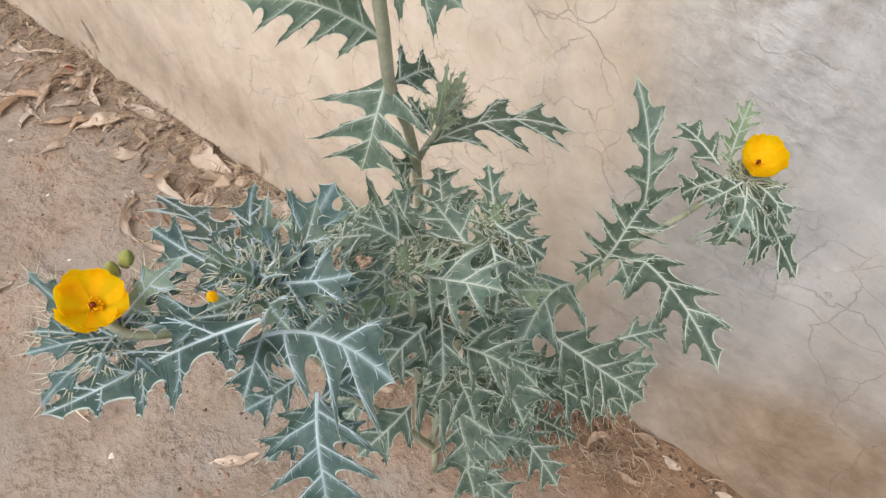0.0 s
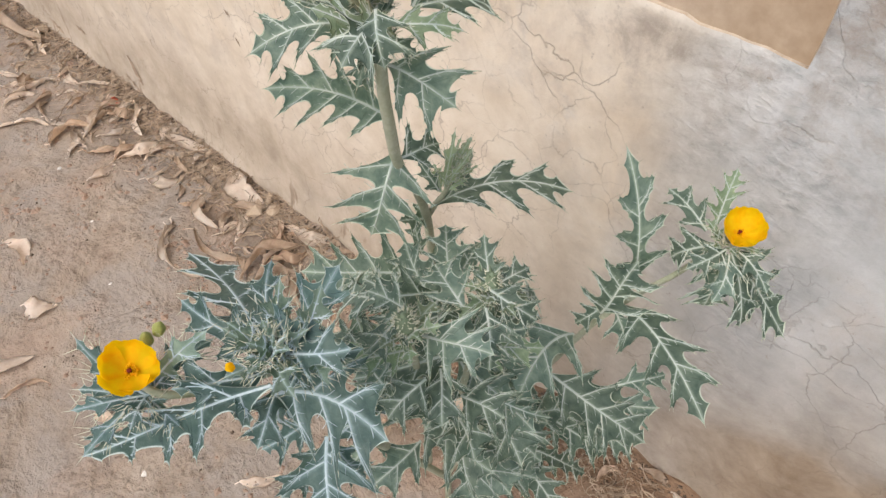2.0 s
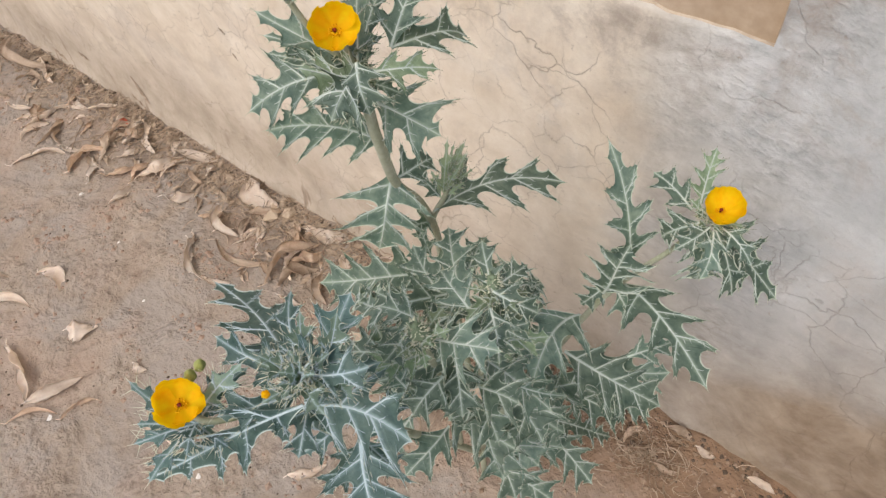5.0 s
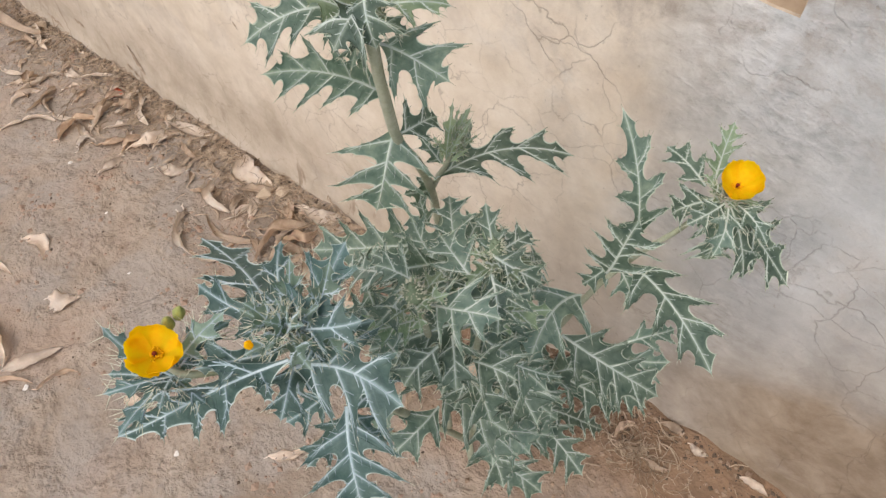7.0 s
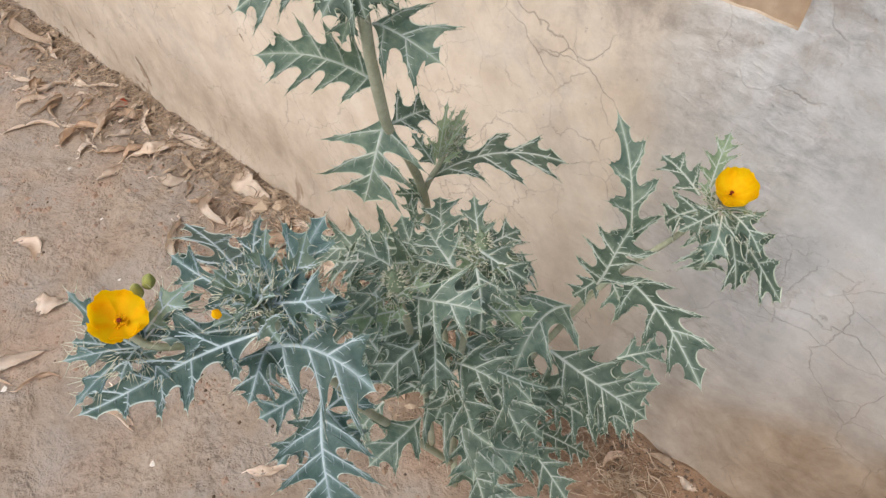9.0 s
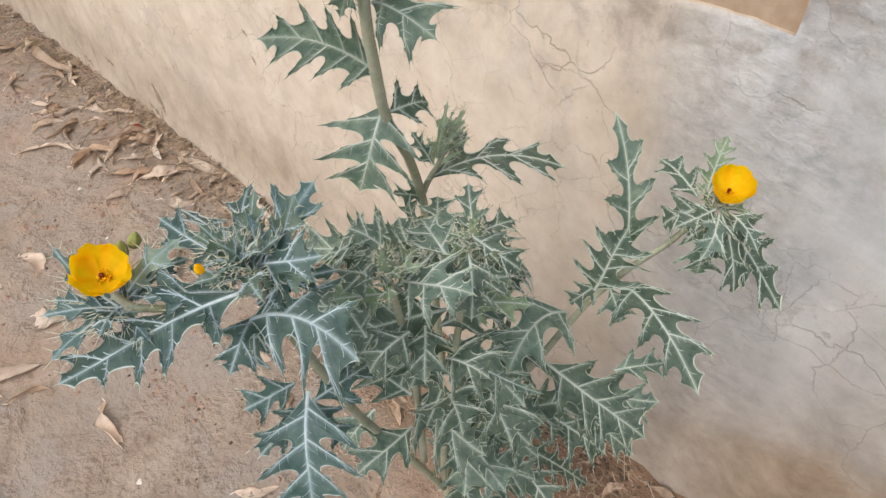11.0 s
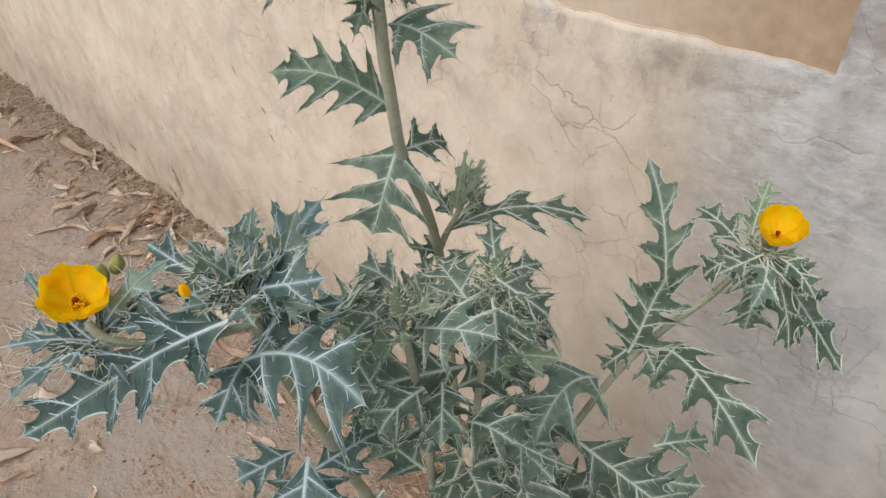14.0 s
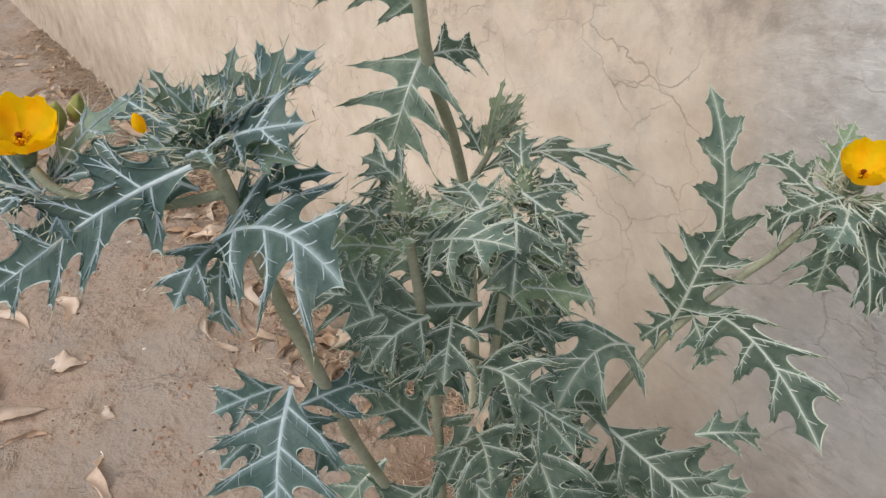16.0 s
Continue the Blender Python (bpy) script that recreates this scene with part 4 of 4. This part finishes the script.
leaf((0.181, -0.477, 0.931), (0.117, -0.473, 0.918), .026, .008)
leaf((0.181, -0.477, 0.931), (0.179, -0.531, 0.915), .026, .008)
leaf((0.181, -0.477, 0.931), (0.154, -0.498, 0.955), .024, .006)
leaf((0.119, -0.687, 0.974), (0.066, -0.704, 1.012), 0.014, .006, spiny=1.7, lobes=2, mat=BLUE)
leaf((0.119, -0.687, 0.974), (0.098, -0.732, 0.988), 0.012, .006, spiny=1.7, lobes=2, mat=BLUE)
leaf((0.119, -0.687, 0.974), (0.103, -0.640, 0.977), 0.016, .006, spiny=1.7, lobes=2, mat=BLUE)
leaf((0.119, -0.687, 0.974), (0.119, -0.626, 0.987), 0.018, .006, spiny=1.7, lobes=2, mat=BLUE)
leaf((0.119, -0.687, 0.974), (0.122, -0.745, 0.968), 0.014, .005, spiny=1.7, lobes=2, mat=BLUE)
leaf((0.119, -0.687, 0.974), (0.135, -0.711, 0.976), 0.013, .004, spiny=1.7, lobes=2, mat=BLUE)
leaf((0.116, -0.676, 0.982), (0.137, -0.632, 1.024), .016, .004, (0.6, -0.2, 0.75), spiny=2.0, lobes=2, mat=PALE_BLUE)
leaf((0.119, -0.687, 0.974), (0.080, -0.722, 0.978), .013, .005, spiny=2.0, lobes=2, mat=BLUE)
leaf((0.119, -0.687, 0.974), (0.146, -0.682, 0.954), 0.012, .004, spiny=1.7, lobes=2, mat=BLUE)
leaf((0.153, -0.384, 0.827), (0.068, -0.312, 0.832), .036, .008)
leaf((0.142, -0.396, 0.842), (0.060, -0.470, 0.838), .036, .012, (0.5, -0.5, 0.7), lobes=3, fold=.08)
leaf((0.209, -0.426, 0.902), (0.141, -0.402, 0.897), .032, .008)
leaf((0.229, -0.424, 0.872), (0.227, -0.337, 0.844), .028, .008)
leaf((0.160, -0.383, 0.807), (0.208, -0.291, 0.771), .036, .010)
leaf((0.221, -0.443, 0.887), (0.260, -0.394, 0.897), .030, .008)
leaf((0.148, -0.448, 0.832), (0.172, -0.377, 0.833), .034, .010)
leaf((0.082, -0.468, 0.826), (0.106, -0.476, 0.764), .030, .008)
leaf((0.106, -0.451, 0.749), (0.104, -0.488, 0.676), .040, .010)
leaf((0.157, -0.603, 0.926), (0.140, -0.605, 0.834), 0.019, .012)
leaf((0.150, -0.571, 0.751), (0.192, -0.563, 0.705), .026, .010)
leaf((0.150, -0.571, 0.751), (0.154, -0.644, 0.729), .026, .010)
leaf((0.239, -0.223, 0.515), (0.364, -0.156, 0.523), .05, .012)
leaf((0.224, -0.249, 0.458), (0.336, -0.218, 0.410), .05, .012)
leaf((0.182, -0.330, 0.490), (0.277, -0.309, 0.456), .045, .012)
leaf((0.095, -0.462, 0.548), (0.085, -0.521, 0.498), .04, .010)
leaf((0.191, -0.465, 0.884), (0.236, -0.428, 0.905), .030, .008)
leaf((0.220, -0.431, 0.866), (0.257, -0.393, 0.886), .028, .008, mat=YOUNG)
leaf((0.212, -0.428, 0.842), (0.272, -0.372, 0.844), .028, .008, mat=YOUNG)
leaf((0.193, -0.493, 0.894), (0.173, -0.539, 0.904), .026, .008, mat=YOUNG)
leaf((0.183, -0.515, 0.839), (0.147, -0.514, 0.883), .024, .006)
leaf((0.222, -0.444, 0.775), (0.275, -0.435, 0.786), .044, .010)
leaf((0.200, -0.453, 0.818), (0.242, -0.491, 0.800), .034, .010)
leaf((0.110, -0.424, 1.163), (0.126, -0.472, 1.162), .032, .010)
leaf((0.111, -0.409, 1.159), (0.150, -0.373, 1.153), .020, .006, mat=YOUNG)
leaf((0.111, -0.425, 1.178), (0.138, -0.446, 1.152), .028, .008)
leaf((0.105, -0.414, 1.144), (0.080, -0.459, 1.179), .024, .006, mat=YOUNG)
# withered leaves that hang in the plant
leaf((0.085, -0.455, 0.690), (0.040, -0.482, 0.760), .030, .012, lobes=2, fold=.5, ribs=.4, mat=DRY)
leaf((0.090, -0.450, 0.690), (0.020, -0.470, 0.690), .028, .016, lobes=2, fold=.5, ribs=.4, mat=DRY)
leaf((0.160, -0.420, 0.690), (0.138, -0.428, 0.640), .020, .008, lobes=2, fold=.5, ribs=.4, mat=DRY)
leaf((0.195, -0.400, 0.690), (0.180, -0.408, 0.630), .018, .008, lobes=2, fold=.5, ribs=.4, mat=DRY)
# leaves end

# older leaves crowded low on the plant
for k in range(28):
    a = k * 2.399
    way = Vector((math.cos(a), math.sin(a), -0.10 + 0.25 * math.sin(k * 1.7)))
    if way.dot(Vector((-0.77, -0.63, 0))) > 0.15:
        continue
    rise = 0.22 + 0.46 * k / 28
    root = Vector((0.135 + 0.05 * rise, -0.350, rise)) + way * 0.025
    reach = 0.118 + 0.03 * math.sin(k * 2.3)
    leaf(tuple(root), tuple(root + way * reach), 0.056, 0.016, (0.3 + 0.3 * way.x, -0.3 + 0.3 * way.y, 0.85))

# leaves that crowd the branches half-way up
for k in range(10):
    a = k * 2.399 + 1.0
    way = Vector((math.cos(a), math.sin(a), 0.10 + 0.3 * math.sin(k * 1.3)))
    rise = 0.60 + 0.22 * k / 10
    root = Vector((0.150 + 0.03 * math.sin(k), -0.400 - 0.05 * math.cos(k * 0.7), rise)) + way * 0.02
    reach = 0.088 + 0.02 * math.sin(k * 2.3)
    leaf(tuple(root), tuple(root + way * reach), 0.046, 0.012, (0.3 + 0.3 * way.x, -0.3 + 0.3 * way.y, 0.85))

# ---- fallen leaves and loose matter ----


def dead_leaf(a, b, width, mat, curl):
    """A curled dry leaf lying from a to b on the ground."""
    rnd = random.Random(round(a[0] * 991 + b[1] * 577 + width * 3331, 5))
    a, b = Vector((*a, 0)), Vector((*b, 0))
    length = (b - a).length
    ahead = (b - a) / length
    side = Vector((-ahead.y, ahead.x, 0))
    bow = rnd.choice((-1, 1)) * rnd.uniform(0.05, 0.24) * length
    roll = curl * rnd.uniform(0.8, 1.4)
    width *= 1.12
    hump = rnd.uniform(0.03, 0.12) * length * (0.5 + curl)
    lean = rnd.uniform(-0.35, 0.35) * curl
    bm = bmesh.new()
    rows = []
    nu, nv = 18, 8
    for i in range(nu + 1):
        f = i / nu
        half = width * (math.sin(math.pi * min(f * 0.93 + 0.05, 1)) ** 0.75) * (1 + 0.28 * noise.noise(Vector((f * 5, a.x * 30, 1))) + 0.16 * noise.noise(Vector((f * 14, b.y * 30, 3))))
        c = a + ahead * length * f + side * bow * 4 * f * (1 - f)
        h = hump * (4 * f * (1 - f)) * (0.6 + 0.4 * math.sin(f * 5 + b.y * 9))
        tw = lean + 1.3 * curl * math.sin(f * 4 + a.y * 7)
        row = []
        for j in range(nv + 1):
            s = j / nv * 2 - 1
            bend = s * roll * 1.2
            y = half * (math.sin(bend) / (roll * 1.2) if roll > 0.05 else s)
            z = half * (1 - math.cos(bend)) / max(roll * 1.2, 0.05)
            z += 0.10 * half * abs(s) + 0.45 * half * noise.noise(Vector((f * 6, s * 1.5, a.y * 40)))
            y *= 1 + 0.22 * noise.noise(Vector((f * 9, 3 if s > 0 else -3, a.x * 50)))
            y, z = y * math.cos(tw) - z * math.sin(tw), y * math.sin(tw) + z * math.cos(tw)
            row.append(bm.verts.new(c + side * y + Vector((0, 0, h + z))))
        rows.append(row)
    for r0, r1 in zip(rows, rows[1:]):
        for j in range(nv):
            bm.faces.new((r0[j], r1[j], r1[j + 1], r0[j + 1]))
    bmesh.ops.solidify(bm, geom=bm.faces[:], thickness=0.0008)
    stalk = a - ahead * length * 0.10 + side * bow * 0.3
    tube(bm, [stalk, a.lerp(stalk, 0.4), a + ahead * length * 0.05 + Vector((0, 0, 0.001))], 0.0011, 0.0014, 5, 5)
    low = min((v.co.z - ground_height(v.co.x, v.co.y)) for v in bm.verts)
    mid = (a + b) * 0.5
    for v in bm.verts:
        v.co -= mid + Vector((0, 0, 0))
        v.co.z -= low + 0.002
    ob = link_mesh("dead_leaf", bm, mat)
    ob.location = (mid.x, mid.y, 0)
    kind = "pale straw-coloured" if mat is PALE else "brown"
    shape = "tightly curled" if curl > 0.75 else "curled" if curl > 0.45 else "nearly flat"
    return tagged(ob, f"{kind} {shape} dry fallen leaf on bare soil", "dead leaf", "fallen leaves along the wall")


# litter begin
dead_leaf((-1.837, -0.510), (-1.717, -0.357), 0.019, PALE, .3)
dead_leaf((-1.783, -0.341), (-1.658, -0.291), 0.012, PALE, .2)
dead_leaf((-1.618, -0.400), (-1.614, -0.261), 0.025, DRY, .9)
dead_leaf((-1.576, -0.308), (-1.682, -0.193), 0.021, PALE, .6)
dead_leaf((-1.528, -0.338), (-1.449, -0.247), 0.016, DRY, .5)
dead_leaf((-1.396, -0.274), (-1.372, -0.148), 0.025, PALE, .5)
dead_leaf((-1.547, -0.120), (-1.421, -0.176), 0.016, PALE, .6)
dead_leaf((-1.375, -0.125), (-1.196, -0.067), 0.018, PALE, .4)
dead_leaf((-1.278, -0.147), (-1.173, -0.163), 0.010, DRY, .4)
dead_leaf((-1.171, -0.144), (-1.010, -0.148), 0.010, DRY, .5)
dead_leaf((-1.063, -0.181), (-0.914, -0.230), 0.021, PALE, .7)
dead_leaf((-1.058, -0.071), (-0.881, -0.091), 0.037, PALE, .25)
dead_leaf((-0.961, -0.160), (-0.859, -0.087), 0.014, DRY, .5)
dead_leaf((-0.894, -0.229), (-0.945, -0.157), 0.013, DRY, .5)
dead_leaf((-1.033, -0.327), (-0.869, -0.395), 0.017, PALE, 1.1)
dead_leaf((-0.880, -0.390), (-0.795, -0.353), 0.015, PALE, .6)
dead_leaf((-0.966, -0.277), (-0.741, -0.223), 0.011, DRY, .5)
dead_leaf((-0.807, -0.093), (-0.722, -0.174), 0.013, DRY, .6)
dead_leaf((-0.699, -0.301), (-0.672, -0.105), 0.023, DRY, .9)
dead_leaf((-0.726, -0.099), (-0.612, -0.050), 0.022, PALE, .7)
dead_leaf((-0.795, -0.219), (-0.720, -0.196), 0.014, DRY, .6)
dead_leaf((-0.651, -0.296), (-0.578, -0.283), 0.012, PALE, .5)
dead_leaf((-1.314, -0.688), (-1.190, -0.680), 0.019, PALE, .3)
dead_leaf((-1.065, -0.737), (-0.996, -0.676), 0.027, PALE, .3)
dead_leaf((-1.145, -0.873), (-0.941, -0.924), 0.022, PALE, .9)
dead_leaf((-0.943, -0.926), (-0.883, -0.787), 0.015, PALE, .5)
dead_leaf((-0.926, -0.989), (-0.842, -0.888), 0.006, DRY, .4)
dead_leaf((-0.821, -0.891), (-0.784, -0.797), 0.010, DRY, 1.0)
dead_leaf((-0.250, -0.621), (-0.194, -0.546), 0.012, PALE, .3)
dead_leaf((-2.342, -0.180), (-2.141, -0.188), 0.021, PALE, .6)
dead_leaf((-1.994, -0.383), (-2.020, -0.274), 0.019, DRY, .4)
dead_leaf((-2.190, -0.338), (-2.058, -0.298), 0.011, PALE, .4)
dead_leaf((-1.965, -0.198), (-1.864, -0.180), 0.016, PALE, .3)
dead_leaf((-0.809, -0.677), (-0.755, -0.670), 0.013, PALE, .3)
dead_leaf((-1.550, -0.268), (-1.516, -0.184), 0.015, PALE, .5)
dead_leaf((-1.328, -0.199), (-1.312, -0.124), 0.012, DRY, .5)
dead_leaf((-0.811, -0.255), (-0.707, -0.279), 0.012, DRY, .8)
dead_leaf((-0.815, -0.136), (-0.675, -0.139), 0.014, DRY, .7)
dead_leaf((-3.017, -0.561), (-3.132, -0.306), 0.015, DRY, .8)
dead_leaf((-2.053, -0.371), (-1.941, -0.296), 0.013, PALE, .9)
dead_leaf((-2.306, -0.387), (-2.417, -0.297), 0.014, PALE, .8)
dead_leaf((-1.858, -0.397), (-1.901, -0.265), 0.015, DRY, .7)
dead_leaf((-0.666, -0.719), (-0.517, -0.744), 0.019, PALE, .9)
dead_leaf((-2.294, -0.655), (-2.356, -0.496), 0.017, DRY, .5)
dead_leaf((-2.714, -0.421), (-2.638, -0.230), 0.021, DRY, .5)
dead_leaf((-2.568, -0.118), (-2.145, -0.101), 0.017, DRY, .6)
dead_leaf((-3.045, -0.427), (-2.497, -0.328), 0.019, DRY, .6)
dead_leaf((-1.532, -0.878), (-1.553, -0.765), 0.017, PALE, .5)
dead_leaf((-1.344, -0.882), (-1.215, -0.767), 0.013, PALE, .4)
dead_leaf((-1.501, -0.837), (-1.371, -0.751), 0.012, DRY, .6)
dead_leaf((-0.427, -0.405), (-0.329, -0.435), 0.013, DRY, .6)
dead_leaf((0.157, -0.053), (0.201, -0.035), 0.013, DRY, .5)
dead_leaf((-0.142, -0.037), (-0.082, -0.081), 0.011, DRY, .6)
dead_leaf((-0.561, -0.396), (-0.485, -0.372), 0.015, PALE, .4)
dead_leaf((-0.212, -0.250), (-0.122, -0.264), 0.011, DRY, .5)
dead_leaf((0.372, -0.035), (0.434, -0.035), 0.009, DRY, .5)
dead_leaf((0.443, -0.035), (0.484, -0.035), 0.008, PALE, .4)
dead_leaf((0.551, -0.035), (0.608, -0.035), 0.009, PALE, .5)
dead_leaf((0.317, -0.113), (0.338, -0.060), 0.008, DRY, .5)
dead_leaf((0.383, -0.110), (0.441, -0.098), 0.008, DRY, .6)
dead_leaf((-0.664, -0.282), (-0.618, -0.170), 0.026, DRY, 1.2)
dead_leaf((-0.700, -0.200), (-0.650, -0.110), 0.022, DRY, 1.1)
# litter end
litter_rnd = random.Random(21)
for k in range(105):
    x = litter_rnd.uniform(-3.9, -1.3) if k % 2 == 0 else litter_rnd.uniform(-2.0, -0.4)
    y = 0.036 * min(x + 0.3, 0.0) - 0.045 - abs(litter_rnd.gauss(0, 0.11 if x > -1.0 else 0.17))
    turn, size = litter_rnd.uniform(0, 6.28), litter_rnd.uniform(0.045, 0.125)
    end = (x + math.cos(turn) * size, min(y + math.sin(turn) * size, 0.036 * min(x + 0.3, 0.0) - 0.045))
    dead_leaf((x, y), end, size * litter_rnd.uniform(0.09, 0.19), litter_rnd.choice((PALE, PALE, DRY, DRY)), litter_rnd.uniform(0.2, 1.1))


def lump(name, x, y, size, mat, label, category, flat=0.6):
    bm = bmesh.new()
    bmesh.ops.create_icosphere(bm, subdivisions=1, radius=size * 0.8)
    for v in bm.verts:
        v.co *= 1 + 0.8 * noise.noise(v.co / size * 1.3 + Vector((x * 31, y * 17, 0)))
        v.co.z *= flat
    ob = link_mesh(name, bm, mat, smooth=False)
    ob.location = (x, y, ground_height(x, y) + size * flat * 0.45)
    ob.rotation_euler = (0, 0, x * 40)
    return tagged(ob, label, category)


for x, y, size in ((-1.500, -0.429, 0.010), (-1.168, -0.203, 0.011), (-0.846, -0.906, 0.010), (-0.415, -0.756, 0.009), (-0.963, -0.545, 0.006), (-1.205, -0.469, 0.006)):
    lump("plaster_chip", x, y, size, CHIP, "small white chip of plaster lying on bare soil", "plaster chip", 0.35)
for x, y, size in ((-0.885, -0.112, 0.045), (-0.835, -0.085, 0.032), (-2.270, -0.120, 0.035), (-1.120, -0.095, 0.022)):
    lump("plaster_fragment", x, y, size, MUD, "flat broken piece of plaster fallen at the wall's foot", "plaster piece", 0.35)
lump("red_scrap", -1.661, -0.147, 0.026, SCRAP, "crumpled red scrap lying among dead leaves", "scrap", 0.5)


def scatter(name, count, spot, make, mat, label, category, seed):
    """Loose matter that nobody could count, joined into one mesh."""
    rnd = random.Random(seed)
    verts, faces = [], []
    for _ in range(count):
        x, y = spot(rnd)
        if y > wall_face(x, ground_height(x, y)) - 0.006:
            continue
        v, f = make(rnd)
        n = len(verts)
        turn = Matrix.Rotation(rnd.uniform(0, 6.28), 3, "Z")
        at = Vector((x, y, ground_height(x, y)))
        verts += [tuple(at + turn @ Vector(p)) for p in v]
        faces += [tuple(n + i for i in q) for q in f]
    me = bpy.data.meshes.new(name)
    me.from_pydata(verts, [], faces)
    me.materials.append(mat)
    return tagged(new(name, me), label, category, kind="stuff")


def crumb(rnd, low=0.0015, high=0.006):
    s = low + (high - low) * rnd.random() ** 2.5
    pts = [(s * rnd.uniform(0.7, 1.2), 0, 0), (0, s * rnd.uniform(0.7, 1.2), 0), (-s * rnd.uniform(0.7, 1.2), 0, 0), (0, -s * rnd.uniform(0.7, 1.2), 0), (s * 0.2 * rnd.uniform(-1, 1), 0, s * rnd.uniform(0.4, 0.9)), (0, 0, -s * 0.5)]
    return pts, [(0, 1, 4), (1, 2, 4), (2, 3, 4), (3, 0, 4), (1, 0, 5), (2, 1, 5), (3, 2, 5), (0, 3, 5)]


def straw(rnd):
    l, w = rnd.uniform(0.012, 0.05), rnd.uniform(0.0006, 0.0014)
    lift, bow = rnd.uniform(0.0, 0.018), rnd.uniform(-0.01, 0.01)
    pts = []
    for i in range(4):
        f = i / 3
        c = Vector((l * (f - 0.5), bow * 4 * f * (1 - f), 0.002 + lift * f * rnd.uniform(0.7, 1.2)))
        pts += [c + Vector((0, w, 0)), c + Vector((0, -w * 0.5, w)), c + Vector((0, -w * 0.5, -w))]
    faces = [(3 * i + k, 3 * i + (k + 1) % 3, 3 * i + 3 + (k + 1) % 3, 3 * i + 3 + k) for i in range(3) for k in range(3)]
    return pts, faces


def flake(rnd):
    l, w = rnd.uniform(0.008, 0.028), rnd.uniform(0.003, 0.009)
    z, c = rnd.uniform(0.001, 0.008), rnd.uniform(-0.004, 0.006)
    pts = [(-l, 0, z), (-l * 0.3, w, z + c), (-l * 0.2, -w, z + c * 0.3), (l * 0.4, w * 0.8, z + c * 0.5 + 0.002), (l * 0.4, -w * 0.9, z + c), (l, 0, z + rnd.uniform(0, 0.008))]
    return pts, [(0, 2, 1), (1, 2, 4, 3), (3, 4, 5)]


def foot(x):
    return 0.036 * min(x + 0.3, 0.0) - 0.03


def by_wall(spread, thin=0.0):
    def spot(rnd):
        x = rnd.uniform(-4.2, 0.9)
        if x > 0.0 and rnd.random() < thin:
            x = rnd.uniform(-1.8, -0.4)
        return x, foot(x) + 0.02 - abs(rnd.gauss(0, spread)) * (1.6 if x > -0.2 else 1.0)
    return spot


clump_rnd = random.Random(33)
CLUMPS = [(clump_rnd.uniform(-3.4, 0.6), -1.25 * clump_rnd.random(), clump_rnd.uniform(0.02, 0.09)) for _ in range(150)]


def clumped(rnd):
    """A spot in one of the patches of crumbled ground."""
    x, y, wide = rnd.choice(CLUMPS)
    return x + rnd.gauss(0, wide), y + rnd.gauss(0, wide * 0.7)


scatter("pebbles", 2600, clumped, crumb, STONE, "small clods and grit on trodden soil", "grit", 1)
scatter("clods", 1500, clumped, lambda r: crumb(r, 0.004, 0.013), STONE, "crumbled soil clods", "clods", 2)
scatter("loose_earth", 3600, by_wall(0.10), lambda r: crumb(r, 0.002, 0.010), EARTH, "loose crumbled earth along the foot of the wall", "earth", 3)
scatter("straw_litter", 4200, by_wall(0.085, 0.93), straw, TWIG, "dry straw and twigs along the foot of the wall", "litter", 4)
scatter("leaf_litter", 460, by_wall(0.09, 0.93), flake, TWIG, "broken bits of dry leaves along the wall", "litter", 5)


def long_stem(rnd):
    l, w = rnd.uniform(0.06, 0.17), rnd.uniform(0.0007, 0.0016)
    lift, bow, kink = rnd.uniform(0.0, 0.03), rnd.uniform(-0.03, 0.03), rnd.uniform(-0.01, 0.01)
    pts = []
    for i in range(7):
        f = i / 6
        c = Vector((l * (f - 0.5), bow * 4 * f * (1 - f) + kink * math.sin(f * 9), 0.003 + lift * math.sin(f * 2.6)))
        pts += [c + Vector((0, w, 0)), c + Vector((0, -w * 0.5, w)), c + Vector((0, -w * 0.5, -w))]
    faces = [(3 * i + k, 3 * i + (k + 1) % 3, 3 * i + 3 + (k + 1) % 3, 3 * i + 3 + k) for i in range(6) for k in range(3)]
    return pts, faces


scatter("dry_stems", 260, by_wall(0.10, 0.97), long_stem, TWIG, "tangle of long dry grass stems along the wall", "litter", 6)
scatter("dark_crumbs", 1000, clumped, lambda r: crumb(r, 0.0015, 0.006), HUMUS_AND_GAP_SHADE, "dark crumbs and rotted leaf bits on the soil", "crumbs", 7)
# crumbs whose dark colour draws the shaded gap between wall and ground
scatter("gap_shade_crumbs", 3000, by_wall(0.03), lambda r: crumb(r, 0.002, 0.008), HUMUS_AND_GAP_SHADE, "dark crumbs in place of the shade in the gap at the wall's foot", "mould", 8)


def dry_clump(rnd):
    a, d = rnd.uniform(0, 6.28), abs(rnd.gauss(0, 0.045))
    return 0.37 + d * math.cos(a) * 1.8, -0.105 + d * math.sin(a)


scatter("dry_grass", 170, dry_clump, straw, TWIG, "withered grass bits on reddish earth by the wall", "litter", 9)
